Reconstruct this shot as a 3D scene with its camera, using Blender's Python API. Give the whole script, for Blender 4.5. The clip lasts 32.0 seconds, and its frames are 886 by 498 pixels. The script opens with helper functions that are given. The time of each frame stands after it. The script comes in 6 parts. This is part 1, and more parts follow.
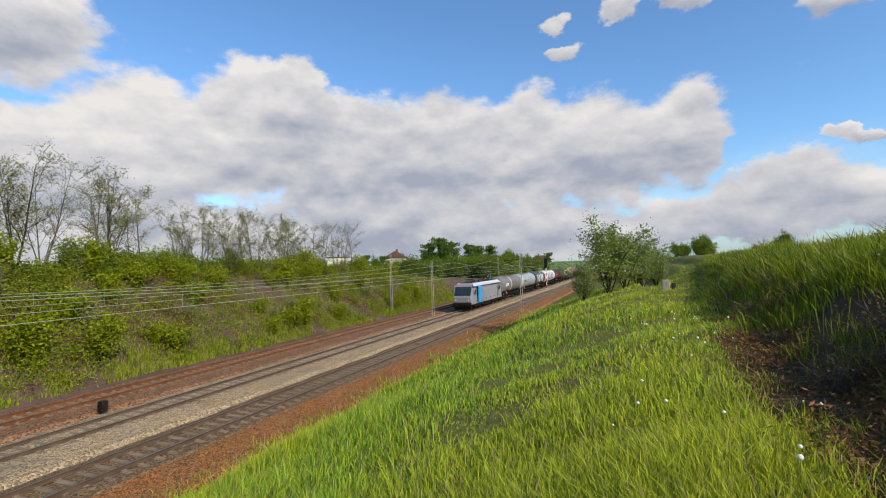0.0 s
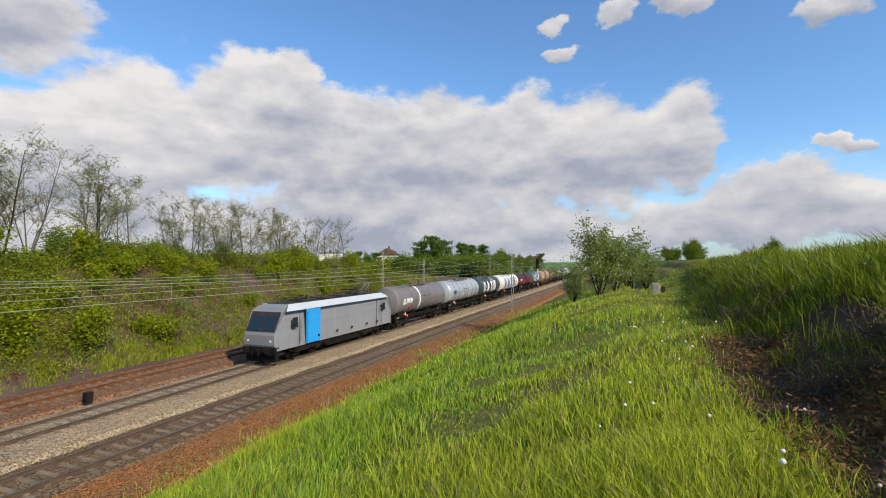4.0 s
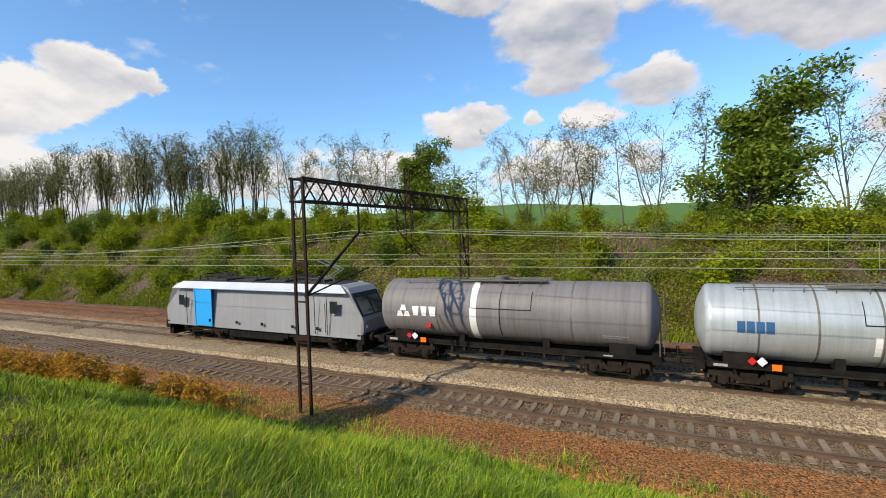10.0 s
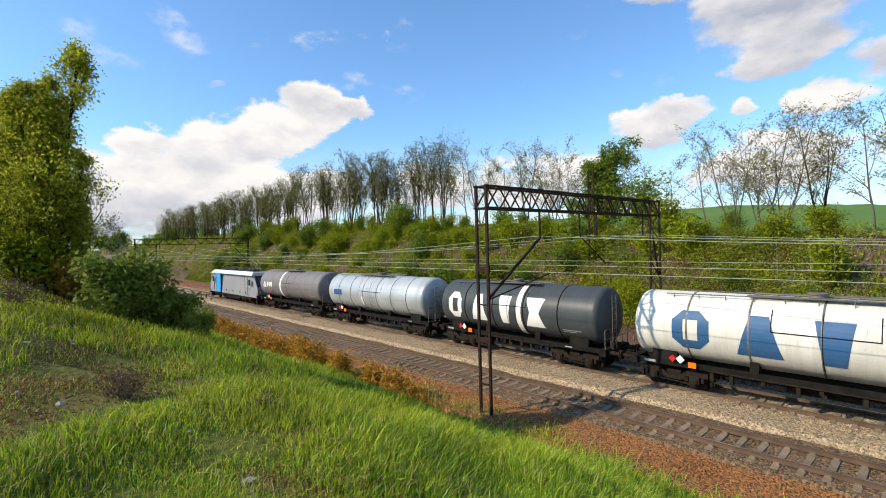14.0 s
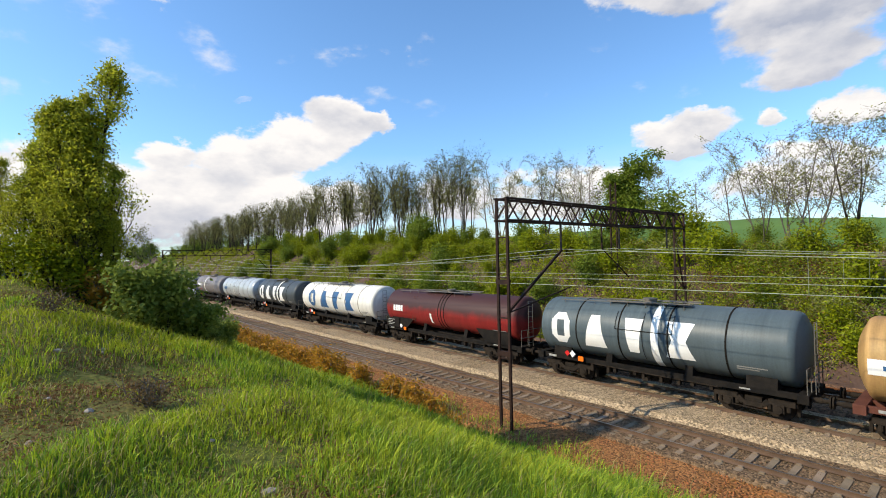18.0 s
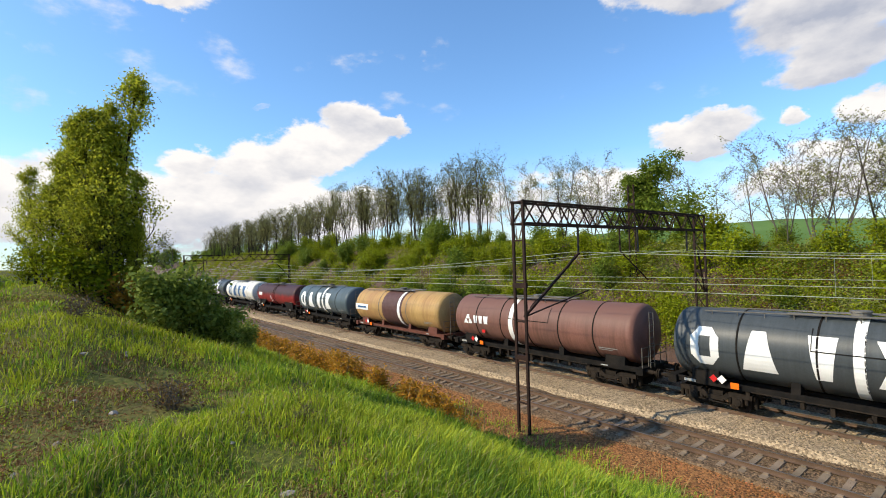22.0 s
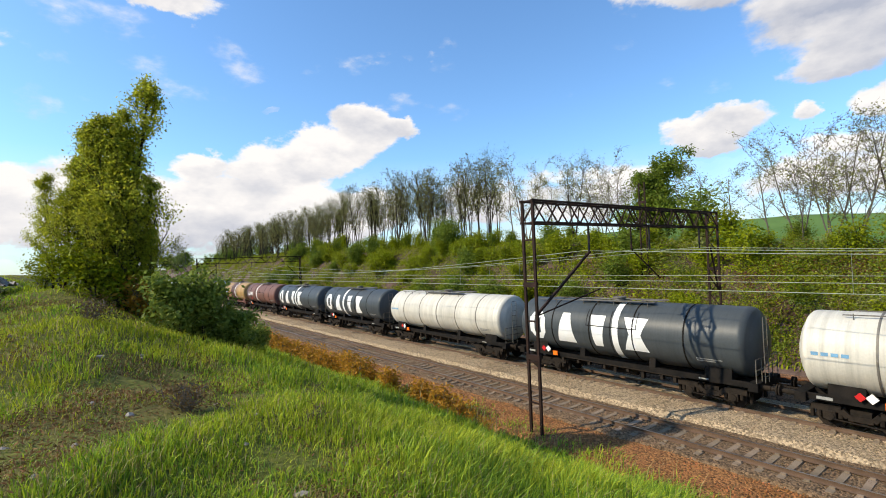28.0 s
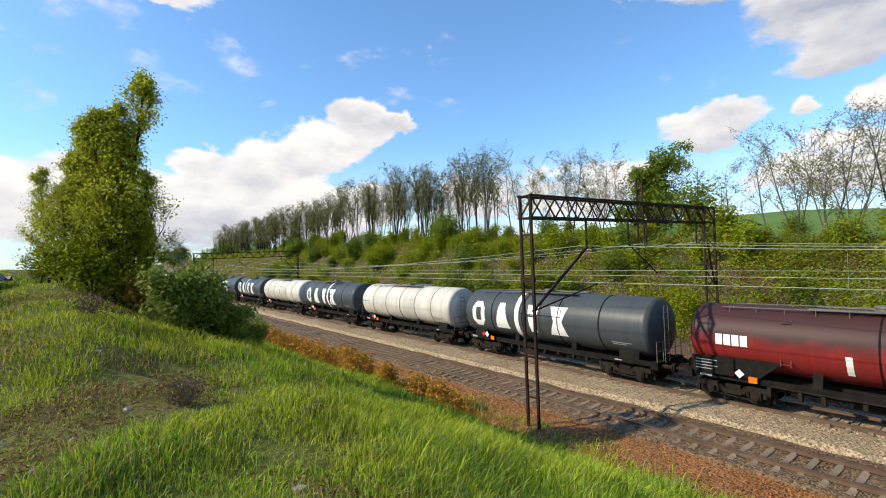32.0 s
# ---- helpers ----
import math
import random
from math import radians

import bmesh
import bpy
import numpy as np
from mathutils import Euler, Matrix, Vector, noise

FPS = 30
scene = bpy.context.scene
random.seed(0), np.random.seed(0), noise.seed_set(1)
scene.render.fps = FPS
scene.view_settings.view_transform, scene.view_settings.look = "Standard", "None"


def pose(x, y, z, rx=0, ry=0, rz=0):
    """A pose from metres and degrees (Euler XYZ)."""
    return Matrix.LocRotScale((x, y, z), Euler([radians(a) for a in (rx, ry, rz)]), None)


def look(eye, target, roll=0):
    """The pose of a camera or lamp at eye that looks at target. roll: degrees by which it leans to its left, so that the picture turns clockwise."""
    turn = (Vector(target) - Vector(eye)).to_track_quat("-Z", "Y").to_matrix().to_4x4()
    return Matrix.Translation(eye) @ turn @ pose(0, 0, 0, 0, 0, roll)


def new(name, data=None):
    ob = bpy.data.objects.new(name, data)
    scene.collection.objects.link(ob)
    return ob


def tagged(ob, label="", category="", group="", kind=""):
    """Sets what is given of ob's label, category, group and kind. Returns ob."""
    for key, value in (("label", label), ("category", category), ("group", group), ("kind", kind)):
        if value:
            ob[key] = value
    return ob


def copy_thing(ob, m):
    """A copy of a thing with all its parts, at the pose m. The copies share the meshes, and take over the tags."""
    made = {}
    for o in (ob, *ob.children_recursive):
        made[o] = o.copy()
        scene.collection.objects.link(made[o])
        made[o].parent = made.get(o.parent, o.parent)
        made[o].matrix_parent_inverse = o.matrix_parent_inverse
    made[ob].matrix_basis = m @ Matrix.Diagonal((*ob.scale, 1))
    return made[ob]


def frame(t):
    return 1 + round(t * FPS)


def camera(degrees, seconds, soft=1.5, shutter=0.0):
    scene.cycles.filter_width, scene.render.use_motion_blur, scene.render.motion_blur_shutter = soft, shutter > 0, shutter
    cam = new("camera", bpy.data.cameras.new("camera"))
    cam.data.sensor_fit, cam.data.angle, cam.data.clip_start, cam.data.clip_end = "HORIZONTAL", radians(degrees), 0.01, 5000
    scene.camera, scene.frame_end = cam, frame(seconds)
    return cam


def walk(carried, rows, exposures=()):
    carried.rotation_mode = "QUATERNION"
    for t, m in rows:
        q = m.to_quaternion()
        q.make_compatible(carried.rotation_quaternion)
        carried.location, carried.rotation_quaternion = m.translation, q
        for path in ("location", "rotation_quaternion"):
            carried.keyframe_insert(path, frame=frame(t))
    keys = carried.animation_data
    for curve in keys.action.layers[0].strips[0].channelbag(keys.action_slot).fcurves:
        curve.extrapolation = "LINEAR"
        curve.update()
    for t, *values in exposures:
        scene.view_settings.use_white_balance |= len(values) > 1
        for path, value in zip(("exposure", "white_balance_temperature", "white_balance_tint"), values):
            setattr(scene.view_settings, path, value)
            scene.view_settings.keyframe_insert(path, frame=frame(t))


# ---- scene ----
# Metres. x runs along the railway, y away from the camera across the tracks, z = 0 is the top of the rails.
EYE = (0.0, 0.0, 6.8)
cam = camera(85.75, 32.0, soft=1.0)


def aim(heading, pitch, roll):
    """Heading in degrees from +y towards +x."""
    h, p = radians(heading), radians(pitch)
    way = Vector((math.sin(h) * math.cos(p), math.cos(h) * math.cos(p), math.sin(p)))
    return look(EYE, Vector(EYE) + way * 50, roll)


walk(cam, [(t, aim(h, p, r)) for t, h, p, r in (
    (0, 68.1, 1.85, -1.8), (0.5, 68.01, 1.74, -1.71), (1, 68.25, 1.51, -1.53), (1.5, 67.85, 1.87, -0.61),
    (2, 67.04, 1.74, -0.96), (2.5, 66.81, 1.65, -0.66), (3, 67.29, 1.43, -0.35), (3.5, 69.02, 1.61, -0.4),
    (5.5, 68.73, 1.65, -0.14), (6, 68.65, 1.49, 0.01), (6.5, 69.3, 1.64, -0.24), (7, 69.43, 1.32, -0.74),
    (7.5, 68.56, 1.07, -0.6), (8, 66.25, 1.23, -0.22), (8.3, 63.75, -0.18, -1.15), (8.5, 52.71, 0.24, -0.87),
    (8.6, 45.73, 0.15, -0.76), (8.7, 37.59, 0.3, -0.4), (8.8, 29.9, -0.4, -0.1), (9, 14.1, -1.4, 0.6),
    (9.2, 4.21, -1.3, -0.4), (9.5, -11.49, -0.99, -0.5), (10, -25.61, -2, -1.68), (10.5, -35.06, 0.06, -0.53),
    (11, -40.78, -2.54, -0.83), (11.5, -43.61, -1.47, -1.14), (12, -44.83, -1.79, -1.45), (12.5, -44.64, -2, -1.22),
    (13, -44.76, -0.96, -1.29), (13.5, -46.27, -0.69, -1.37), (14, -47.04, -0.72, -1.48), (14.5, -47.9, -0.27, -1.06),
    (16.5, -49.08, 0.63, -1.11), (17, -49.22, 0.76, -0.78), (17.5, -49.41, 0.97, -0.91), (18, -49.43, 0.82, -1.23),
    (18.5, -49.21, 0.79, -1.04), (19, -49.46, 1.65, -0.96), (19.5, -50.58, 1.79, -1.1), (20, -51.5, 1.59, -0.95),
    (20.5, -51.67, 1.51, -1.24), (21, -51.63, 1.55, -1.73), (21.5, -51.84, 1.57, -1.51), (22, -51.36, 1.3, -1.55),
    (22.5, -51.25, 1.56, -1.64), (23, -51.41, 1.46, -1.43), (23.5, -51.54, 1.47, -1.48), (24, -51.54, 1.51, -1.76),
    (24.5, -51.69, 1.38, -1.64), (25, -51.92, 1.29, -1.65), (25.5, -51.99, 1.3, -1.55), (27.5, -52.28, 1.25, -1.67),
    (28, -52.55, 1.38, -2.19), (28.5, -52.66, 1.2, -2.11), (29, -52.51, 1.18, -1.94), (29.5, -52.74, 0.8, -2.22),
    (30, -52.39, 0.62, -2.14), (30.5, -52.68, 0.71, -2.06), (31, -52.88, 0.92, -1.85), (31.5, -52.84, 1.23, -1.98),
    (32, -52.29, 0.76, -2.14),
)], exposures=(
    (0, -0.15, 7000, 10), (8.2, -0.15, 7000, 10), (8.8, -0.36, 7100, 10), (9.1, -0.34, 7100, 10), (9.5, -0.18, 7100, 10), (11.0, 0.12, 7100, 10), (32, 0.16, 7100, 10)))

# ---------------------------------------------------------------- light
SUN_WAY = Vector((0.36, 0.74, -0.57)).normalized()     # the way the sunlight travels
sun = new("sun", bpy.data.lights.new("sun", "SUN"))
sun.data.energy, sun.data.angle, sun.data.color = 5.0, radians(0.6), (1.0, 0.915, 0.75)
sun.matrix_world = Matrix.Translation((0, 0, 200)) @ SUN_WAY.to_track_quat("-Z", "Y").to_matrix().to_4x4()

# clouds: heading and height in degrees, half width, half height, weight
CLOUDS = (
    (24, 9, 10, 8, 1.0), (36, 12, 10, 9.5, 1.0), (46, 15, 9, 9.5, 1.0), (52, 19, 4, 6, .95), (58, 11, 10, 10, 1.0), (68, 12, 10, 9.6, 1.0), (78, 12, 10, 9, 1.0),
    (88, 12.5, 8, 8, 1.0), (95.5, 13, 5.5, 6.6, 1.0), (104, 5, 9, 5.6, 1.0), (112, 4, 8, 4, .95), (60, 3, 46, 5.5, 1.0), (34, 6, 12, 5, 1.0), (98, 3, 14, 4, .9), (26.5, 22.5, 5, 4, 1.0),
    (82.5, 26.6, 2.2, 1.3, .8), (83.6, 23.6, 3, 1.5, .85), (90.3, 26.4, 3, 1.6, .8), (97, 26.2, 4, 2, .8), (107.4, 22.4, 4, 1.5, .75), (110, 10.4, 1.8, .9, .8),
    (9, 27, 20, 7, 1.0), (14, 21, 12, 5, 1.0), (26, 22, 9, 6, .95), (-1, 14.5, 7, 2.6, .85),
    (-12, 23, 10, 6.0, 1.0), (-12, 17, 6, 3.0, .95), (-24, 27.4, 9, 4.2, 1.0), (-23, 12.2, 5, 2.6, .9), (-15.5, 12, 1.8, 1.3, .85), (-8, 12, 4, 2, .85), (-10, 7, 14, 3, .7),
    (-62, 15.2, 5.0, 3.6, 1.0), (-57.6, 15.6, 2.8, 2.1, .95), (-66.5, 12.6, 5.5, 3.2, 1.0), (-71, 9.8, 7, 4.0, 1.0), (-79, 10.6, 4, 2.2, .9), (-77, 6, 9, 4.5, 1.0), (-90, 6.5, 10, 5.4, 1.0), (-98, 8, 8, 4.6, 1.0), (-84, 5, 9, 5, 1.0), (-66, 5, 10, 4.4, .95),
    (-72.5, 16.7, 2.5, .7, .6), (-82, 26.6, 6.5, 1.8, .8), (-97, 20.5, 3, 1.4, .6), (-48, 6.5, 9, 3.0, .75), (-36, 7, 10, 3, .75), (-56, 24, 13, .9, .35), (-86, 22, 24, 9, .30), (-62, 21, 18, 8, .22),
)


def build_world():
    w = bpy.data.worlds.new("sky")
    scene.world = w
    w.use_nodes = True
    nt = w.node_tree
    nt.nodes.clear()
    n = lambda kind, **kw: setup(nt.nodes.new(kind), kw)

    def setup(node, kw):
        for k, v in kw.items():
            if k == "op":
                node.operation = v
            elif k == "blend":
                node.blend_type = v
            else:
                node.inputs[k].default_value = v
        return node

    def link(a, b):
        nt.links.new(a, b)

    def maths(op, a, b=None, clamp=False):
        m = nt.nodes.new("ShaderNodeMath")
        m.operation, m.use_clamp = op, clamp
        for slot, v in ((0, a), (1, b)):
            if v is None:
                continue
            if isinstance(v, (int, float)):
                m.inputs[slot].default_value = v
            else:
                link(v, m.inputs[slot])
        return m.outputs[0]

    sky = nt.nodes.new("ShaderNodeTexSky")
    sky.sky_type, sky.sun_disc = "NISHITA", False
    sky.sun_elevation, sky.sun_rotation = math.asin(-SUN_WAY.z), math.atan2(-SUN_WAY.x, -SUN_WAY.y)
    sky.air_density, sky.dust_density, sky.ozone_density = 1.0, 0.6, 2.2
    coord = nt.nodes.new("ShaderNodeTexCoord").outputs["Generated"]
    sep = nt.nodes.new("ShaderNodeSeparateXYZ")
    link(coord, sep.inputs[0])
    # ragged outline: push the direction about with noise
    def noise_at(scale, detail, rough, lift=0.0, squash=1.6):
        mp = nt.nodes.new("ShaderNodeMapping")
        mp.inputs["Location"].default_value = (0, 0, lift)
        mp.inputs["Scale"].default_value = (1, 1, squash)
        link(coord, mp.inputs[0])
        t = nt.nodes.new("ShaderNodeTexNoise")
        t.inputs["Scale"].default_value, t.inputs["Detail"].default_value, t.inputs["Roughness"].default_value = scale, detail, rough
        link(mp.outputs[0], t.inputs["Vector"])
        return t
    az = maths("ARCTAN2", sep.outputs[0], sep.outputs[1])
    el = maths("ARCSINE", sep.outputs[2])
    wob = noise_at(5.0, 6, 0.62)
    ws = nt.nodes.new("ShaderNodeSeparateXYZ")
    link(wob.outputs["Color"], ws.inputs[0])
    az = maths("ADD", az, maths("MULTIPLY", maths("SUBTRACT", ws.outputs[0], 0.5), 0.20))
    el = maths("ADD", el, maths("MULTIPLY", maths("SUBTRACT", ws.outputs[1], 0.5), 0.16))
    total = rel = wsum = None
    for h, e, hw, hh, wt in CLOUDS:
        dx = maths("DIVIDE", maths("SUBTRACT", az, radians(h)), radians(hw))
        dy = maths("DIVIDE", maths("SUBTRACT", el, radians(e)), radians(hh))
        r2 = maths("ADD", maths("MULTIPLY", dx, dx), maths("MULTIPLY", dy, dy))
        b = maths("MULTIPLY", maths("SUBTRACT", 1.25, r2, True), wt)
        if total is None:
            total, rel, wsum = b, maths("MULTIPLY", b, dy), b
        else:
            total = maths("SMOOTH_MAX", total, b)
            total.node.inputs[2].default_value = 0.25
            rel, wsum = maths("ADD", rel, maths("MULTIPLY", b, dy)), maths("ADD", wsum, b)
    fine = noise_at(8.0, 9, 0.56, squash=1.9)
    d = maths("ADD", total, maths("MULTIPLY", maths("SUBTRACT", fine.outputs["Fac"], 0.5), 1.25))
    ramp = nt.nodes.new("ShaderNodeMapRange")
    ramp.interpolation_type = "SMOOTHSTEP"
    ramp.inputs[1].default_value, ramp.inputs[2].default_value = 0.36, 0.74
    link(d, ramp.inputs[0])
    low = nt.nodes.new("ShaderNodeMapRange")      # thin veil close to the horizon
    low.inputs[1].default_value, low.inputs[2].default_value = 0.21, 0.03
    low.inputs[3].default_value, low.inputs[4].default_value = 0.0, 0.62
    link(sep.outputs[2], low.inputs[0])
    cover = maths("MAXIMUM", ramp.outputs[0], maths("MULTIPLY", low.outputs[0], maths("MULTIPLY", fine.outputs["Fac"], 1.6)), True)
    # heads are bright, the undersides grey
    shade = noise_at(8.0, 9, 0.56, lift=0.055, squash=1.9)
    broad = noise_at(3.2, 3, 0.5, lift=0.4, squash=3.0)
    up = maths("DIVIDE", rel, maths("ADD", wsum, 0.05))
    lit = maths("ADD", maths("MULTIPLY", up, 0.52), maths("MULTIPLY", maths("SUBTRACT", fine.outputs["Fac"], shade.outputs["Fac"]), 1.6))
    lit = maths("ADD", lit, maths("MULTIPLY", maths("SUBTRACT", broad.outputs["Fac"], 0.5), 1.1))
    lit = maths("SUBTRACT", lit, maths("MULTIPLY", maths("SUBTRACT", d, 0.6, True), 0.30))
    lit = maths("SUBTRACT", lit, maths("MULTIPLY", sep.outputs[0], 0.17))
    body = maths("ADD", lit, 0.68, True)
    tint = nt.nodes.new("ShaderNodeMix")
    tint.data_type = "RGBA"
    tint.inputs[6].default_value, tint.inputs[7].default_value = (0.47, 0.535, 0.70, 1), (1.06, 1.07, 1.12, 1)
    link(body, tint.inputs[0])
    bg_sky, bg_cloud = nt.nodes.new("ShaderNodeBackground"), nt.nodes.new("ShaderNodeBackground")
    deep = nt.nodes.new("ShaderNodeMix")
    deep.data_type, deep.blend_type = "RGBA", "MULTIPLY"
    deep.inputs[0].default_value = 1.0
    deep.inputs[7].default_value = (0.62, 0.90, 1.14, 1)
    link(sky.outputs[0], deep.inputs[6])
    link(deep.outputs[2], bg_sky.inputs[0])
    bg_sky.inputs[1].default_value = 0.21
    link(tint.outputs[2], bg_cloud.inputs[0])
    bg_cloud.inputs[1].default_value = 0.84
    mix = nt.nodes.new("ShaderNodeMixShader")
    link(cover, mix.inputs[0])
    link(bg_sky.outputs[0], mix.inputs[1])
    link(bg_cloud.outputs[0], mix.inputs[2])
    out = nt.nodes.new("ShaderNodeOutputWorld")
    link(mix.outputs[0], out.inputs[0])


build_world()

# ---------------------------------------------------------------- materials
def material(name, colour, rough=0.8, metal=0.0, vary=0.25, scale=3.0, fine=40.0, bump=0.15, second=None, spec=0.2, transmit=0.0, random_value=0.0, distance=0.02, stain=0.0, island=False, streak=0.0, crown=None):
    """A surface with two scales of variation; second: the colour towards which the coarse patches drift."""
    m = bpy.data.materials.new(name)
    m.use_nodes = True
    nt = m.node_tree
    bsdf = nt.nodes["Principled BSDF"]
    bsdf.inputs["Roughness"].default_value, bsdf.inputs["Metallic"].default_value = rough, metal
    bsdf.inputs["Specular IOR Level"].default_value = spec
    coord = nt.nodes.new("ShaderNodeTexCoord").outputs["Object"]

    def tex(s, d):
        t = nt.nodes.new("ShaderNodeTexNoise")
        t.inputs["Scale"].default_value, t.inputs["Detail"].default_value = s, d
        nt.links.new(coord, t.inputs["Vector"])
        return t.outputs["Fac"]

    def mixer(fac, a, b, blend="MIX"):
        x = nt.nodes.new("ShaderNodeMix")
        x.data_type, x.blend_type = "RGBA", blend
        for slot, v in ((0, fac), (6, a), (7, b)):
            if isinstance(v, (int, float, tuple)):
                x.inputs[slot].default_value = v
            else:
                nt.links.new(v, x.inputs[slot])
        return x.outputs[2]

    def span(v, a, b, c=0.0, d=1.0):
        r = nt.nodes.new("ShaderNodeMapRange")
        for k, z in enumerate((a, b, c, d)):
            r.inputs[k + 1].default_value = z
        nt.links.new(v, r.inputs[0])
        return r.outputs[0]

    coarse, grain = tex(scale, 4), tex(fine, 6)
    two = second or tuple(c * (1 - vary) for c in colour)
    col = mixer(span(coarse, 0.36, 0.64), (*colour, 1), (*two, 1))
    col = mixer(span(grain, 0.3, 0.7, 0.0, min(1, vary * 1.6)), col, tuple(c * 0.55 for c in colour) + (1,))
    if stain:
        col = mixer(span(tex(scale * 0.35, 8), 0.5, 0.68, 0.0, stain), col, (0.05, 0.035, 0.025, 1))
    if streak:                                     # rain and spill marks running down the sides
        mp = nt.nodes.new("ShaderNodeMapping")
        mp.inputs["Scale"].default_value = (5.0, 0.3, 0.3)
        nt.links.new(coord, mp.inputs[0])
        runs = nt.nodes.new("ShaderNodeTexNoise")
        runs.inputs["Scale"].default_value, runs.inputs["Detail"].default_value, runs.inputs["Roughness"].default_value = 1.0, 6, 0.65
        nt.links.new(mp.outputs[0], runs.inputs["Vector"])
        col = mixer(span(runs.outputs["Fac"], 0.46, 0.72, 0.0, streak), col, tuple(c * 0.35 for c in colour) + (1,))
        col = mixer(span(runs.outputs["Fac"], 0.42, 0.24, 0.0, streak * 0.6), col, tuple(min(1, c * 1.5 + 0.02) for c in colour) + (1,))
    if crown:                                      # soot and spilt oil over the top of a tank
        sep = nt.nodes.new("ShaderNodeSeparateXYZ")
        nt.links.new(coord, sep.inputs[0])
        edge = nt.nodes.new("ShaderNodeMath")
        edge.operation = "MULTIPLY_ADD"
        edge.inputs[1].default_value = 0.9
        nt.links.new(tex(1.3, 6), edge.inputs[0])
        nt.links.new(sep.outputs[2], edge.inputs[2])
        col = mixer(span(edge.outputs[0], crown[3], crown[4]), col, (*crown[:3], 1))
    if random_value:
        src = nt.nodes.new("ShaderNodeNewGeometry").outputs["Random Per Island"] if island else nt.nodes.new("ShaderNodeObjectInfo").outputs["Random"]
        hsv = nt.nodes.new("ShaderNodeHueSaturation")
        nt.links.new(col, hsv.inputs["Color"])
        nt.links.new(span(src, 0, 1, 1 - random_value, 1 + random_value), hsv.inputs["Value"])
        nt.links.new(span(src, 1, 0, 0.5 - random_value * 0.04, 0.5 + random_value * 0.04), hsv.inputs["Hue"])
        col = hsv.outputs[0]
    nt.links.new(col, bsdf.inputs["Base Color"])
    if bump:
        b = nt.nodes.new("ShaderNodeBump")
        b.inputs["Strength"].default_value, b.inputs["Distance"].default_value = bump, distance
        nt.links.new(grain, b.inputs["Height"])
        nt.links.new(b.outputs[0], bsdf.inputs["Normal"])
    if transmit:
        tr = nt.nodes.new("ShaderNodeBsdfTranslucent")
        nt.links.new(col, tr.inputs[0])
        ms = nt.nodes.new("ShaderNodeMixShader")
        ms.inputs[0].default_value = transmit
        nt.links.new(bsdf.outputs[0], ms.inputs[1])
        nt.links.new(tr.outputs[0], ms.inputs[2])
        nt.links.new(ms.outputs[0], nt.nodes["Material Output"].inputs[0])
    return m


M = {}


def mat(name, *a, **k):
    M[name] = material(name, *a, **k)
    return M[name]


mat("meadow", (0.13, 0.15, 0.02), 0.95, vary=0.4, scale=0.5, fine=9, bump=0.7, second=(0.15, 0.125, 0.035), distance=0.08)
mat("bank_earth", (0.10, 0.058, 0.028), 0.95, vary=0.5, scale=0.8, fine=9, bump=0.8, second=(0.075, 0.05, 0.022), distance=0.08)
mat("slope_earth", (0.135, 0.088, 0.07), 0.95, vary=0.5, scale=0.25, fine=3.0, bump=0.8, second=(0.085, 0.05, 0.036), distance=0.2)
mat("ballast_pale", (0.40, 0.30, 0.19), 0.95, vary=0.45, scale=0.5, fine=11, bump=0.9, second=(0.34, 0.25, 0.155), distance=0.08)
mat("ballast_grey", (0.185, 0.12, 0.07), 0.95, vary=0.5, scale=0.6, fine=11, bump=0.9, second=(0.19, 0.12, 0.066), distance=0.08)
mat("ballast_rust", (0.32, 0.14, 0.05), 0.95, vary=0.5, scale=0.5, fine=10, bump=0.9, second=(0.29, 0.14, 0.055), distance=0.08)
mat("ballast_brown", (0.27, 0.135, 0.07), 0.95, vary=0.45, scale=0.4, fine=10, bump=0.9, second=(0.21, 0.115, 0.065), distance=0.08)
mat("stone_chip", (0.42, 0.31, 0.19), 0.9, vary=0.3, scale=2, fine=30, bump=0.2, random_value=0.35, island=True)
mat("stone_chip_rust", (0.36, 0.155, 0.055), 0.9, vary=0.3, scale=2, fine=30, bump=0.2, random_value=0.4, island=True)
mat("sleeper_concrete", (0.26, 0.195, 0.135), 0.9, vary=0.3, scale=1.5, fine=25, bump=0.3, random_value=0.15)
mat("rail_steel", (0.20, 0.13, 0.09), 0.6, metal=0.5, vary=0.3, scale=2, fine=30, bump=0.1)
mat("rail_head", (0.42, 0.39, 0.36), 0.35, metal=0.9, vary=0.2, scale=1, fine=20, bump=0.02)
mat("rail_rusty", (0.22, 0.085, 0.035), 0.85, metal=0.1, vary=0.4, scale=2, fine=30, bump=0.2)
mat("black_steel", (0.028, 0.026, 0.026), 0.6, metal=0.3, vary=0.4, scale=4, fine=60, bump=0.2, second=(0.06, 0.045, 0.035))
mat("mast_steel", (0.028, 0.019, 0.016), 0.7, metal=0.3, vary=0.4, scale=3, fine=40, bump=0.2, second=(0.05, 0.026, 0.02), spec=0.1)
mat("wire", (0.42, 0.46, 0.33), 0.5, metal=0.35, vary=0.2, scale=0.3, fine=3, bump=0.0)
mat("concrete_pole", (0.38, 0.34, 0.29), 0.9, vary=0.3, scale=2, fine=30, bump=0.2)
mat("bark", (0.055, 0.043, 0.034), 0.95, vary=0.4, scale=2, fine=25, bump=0.4)
mat("bark_pale", (0.17, 0.145, 0.12), 0.95, vary=0.4, scale=2, fine=25, bump=0.4)
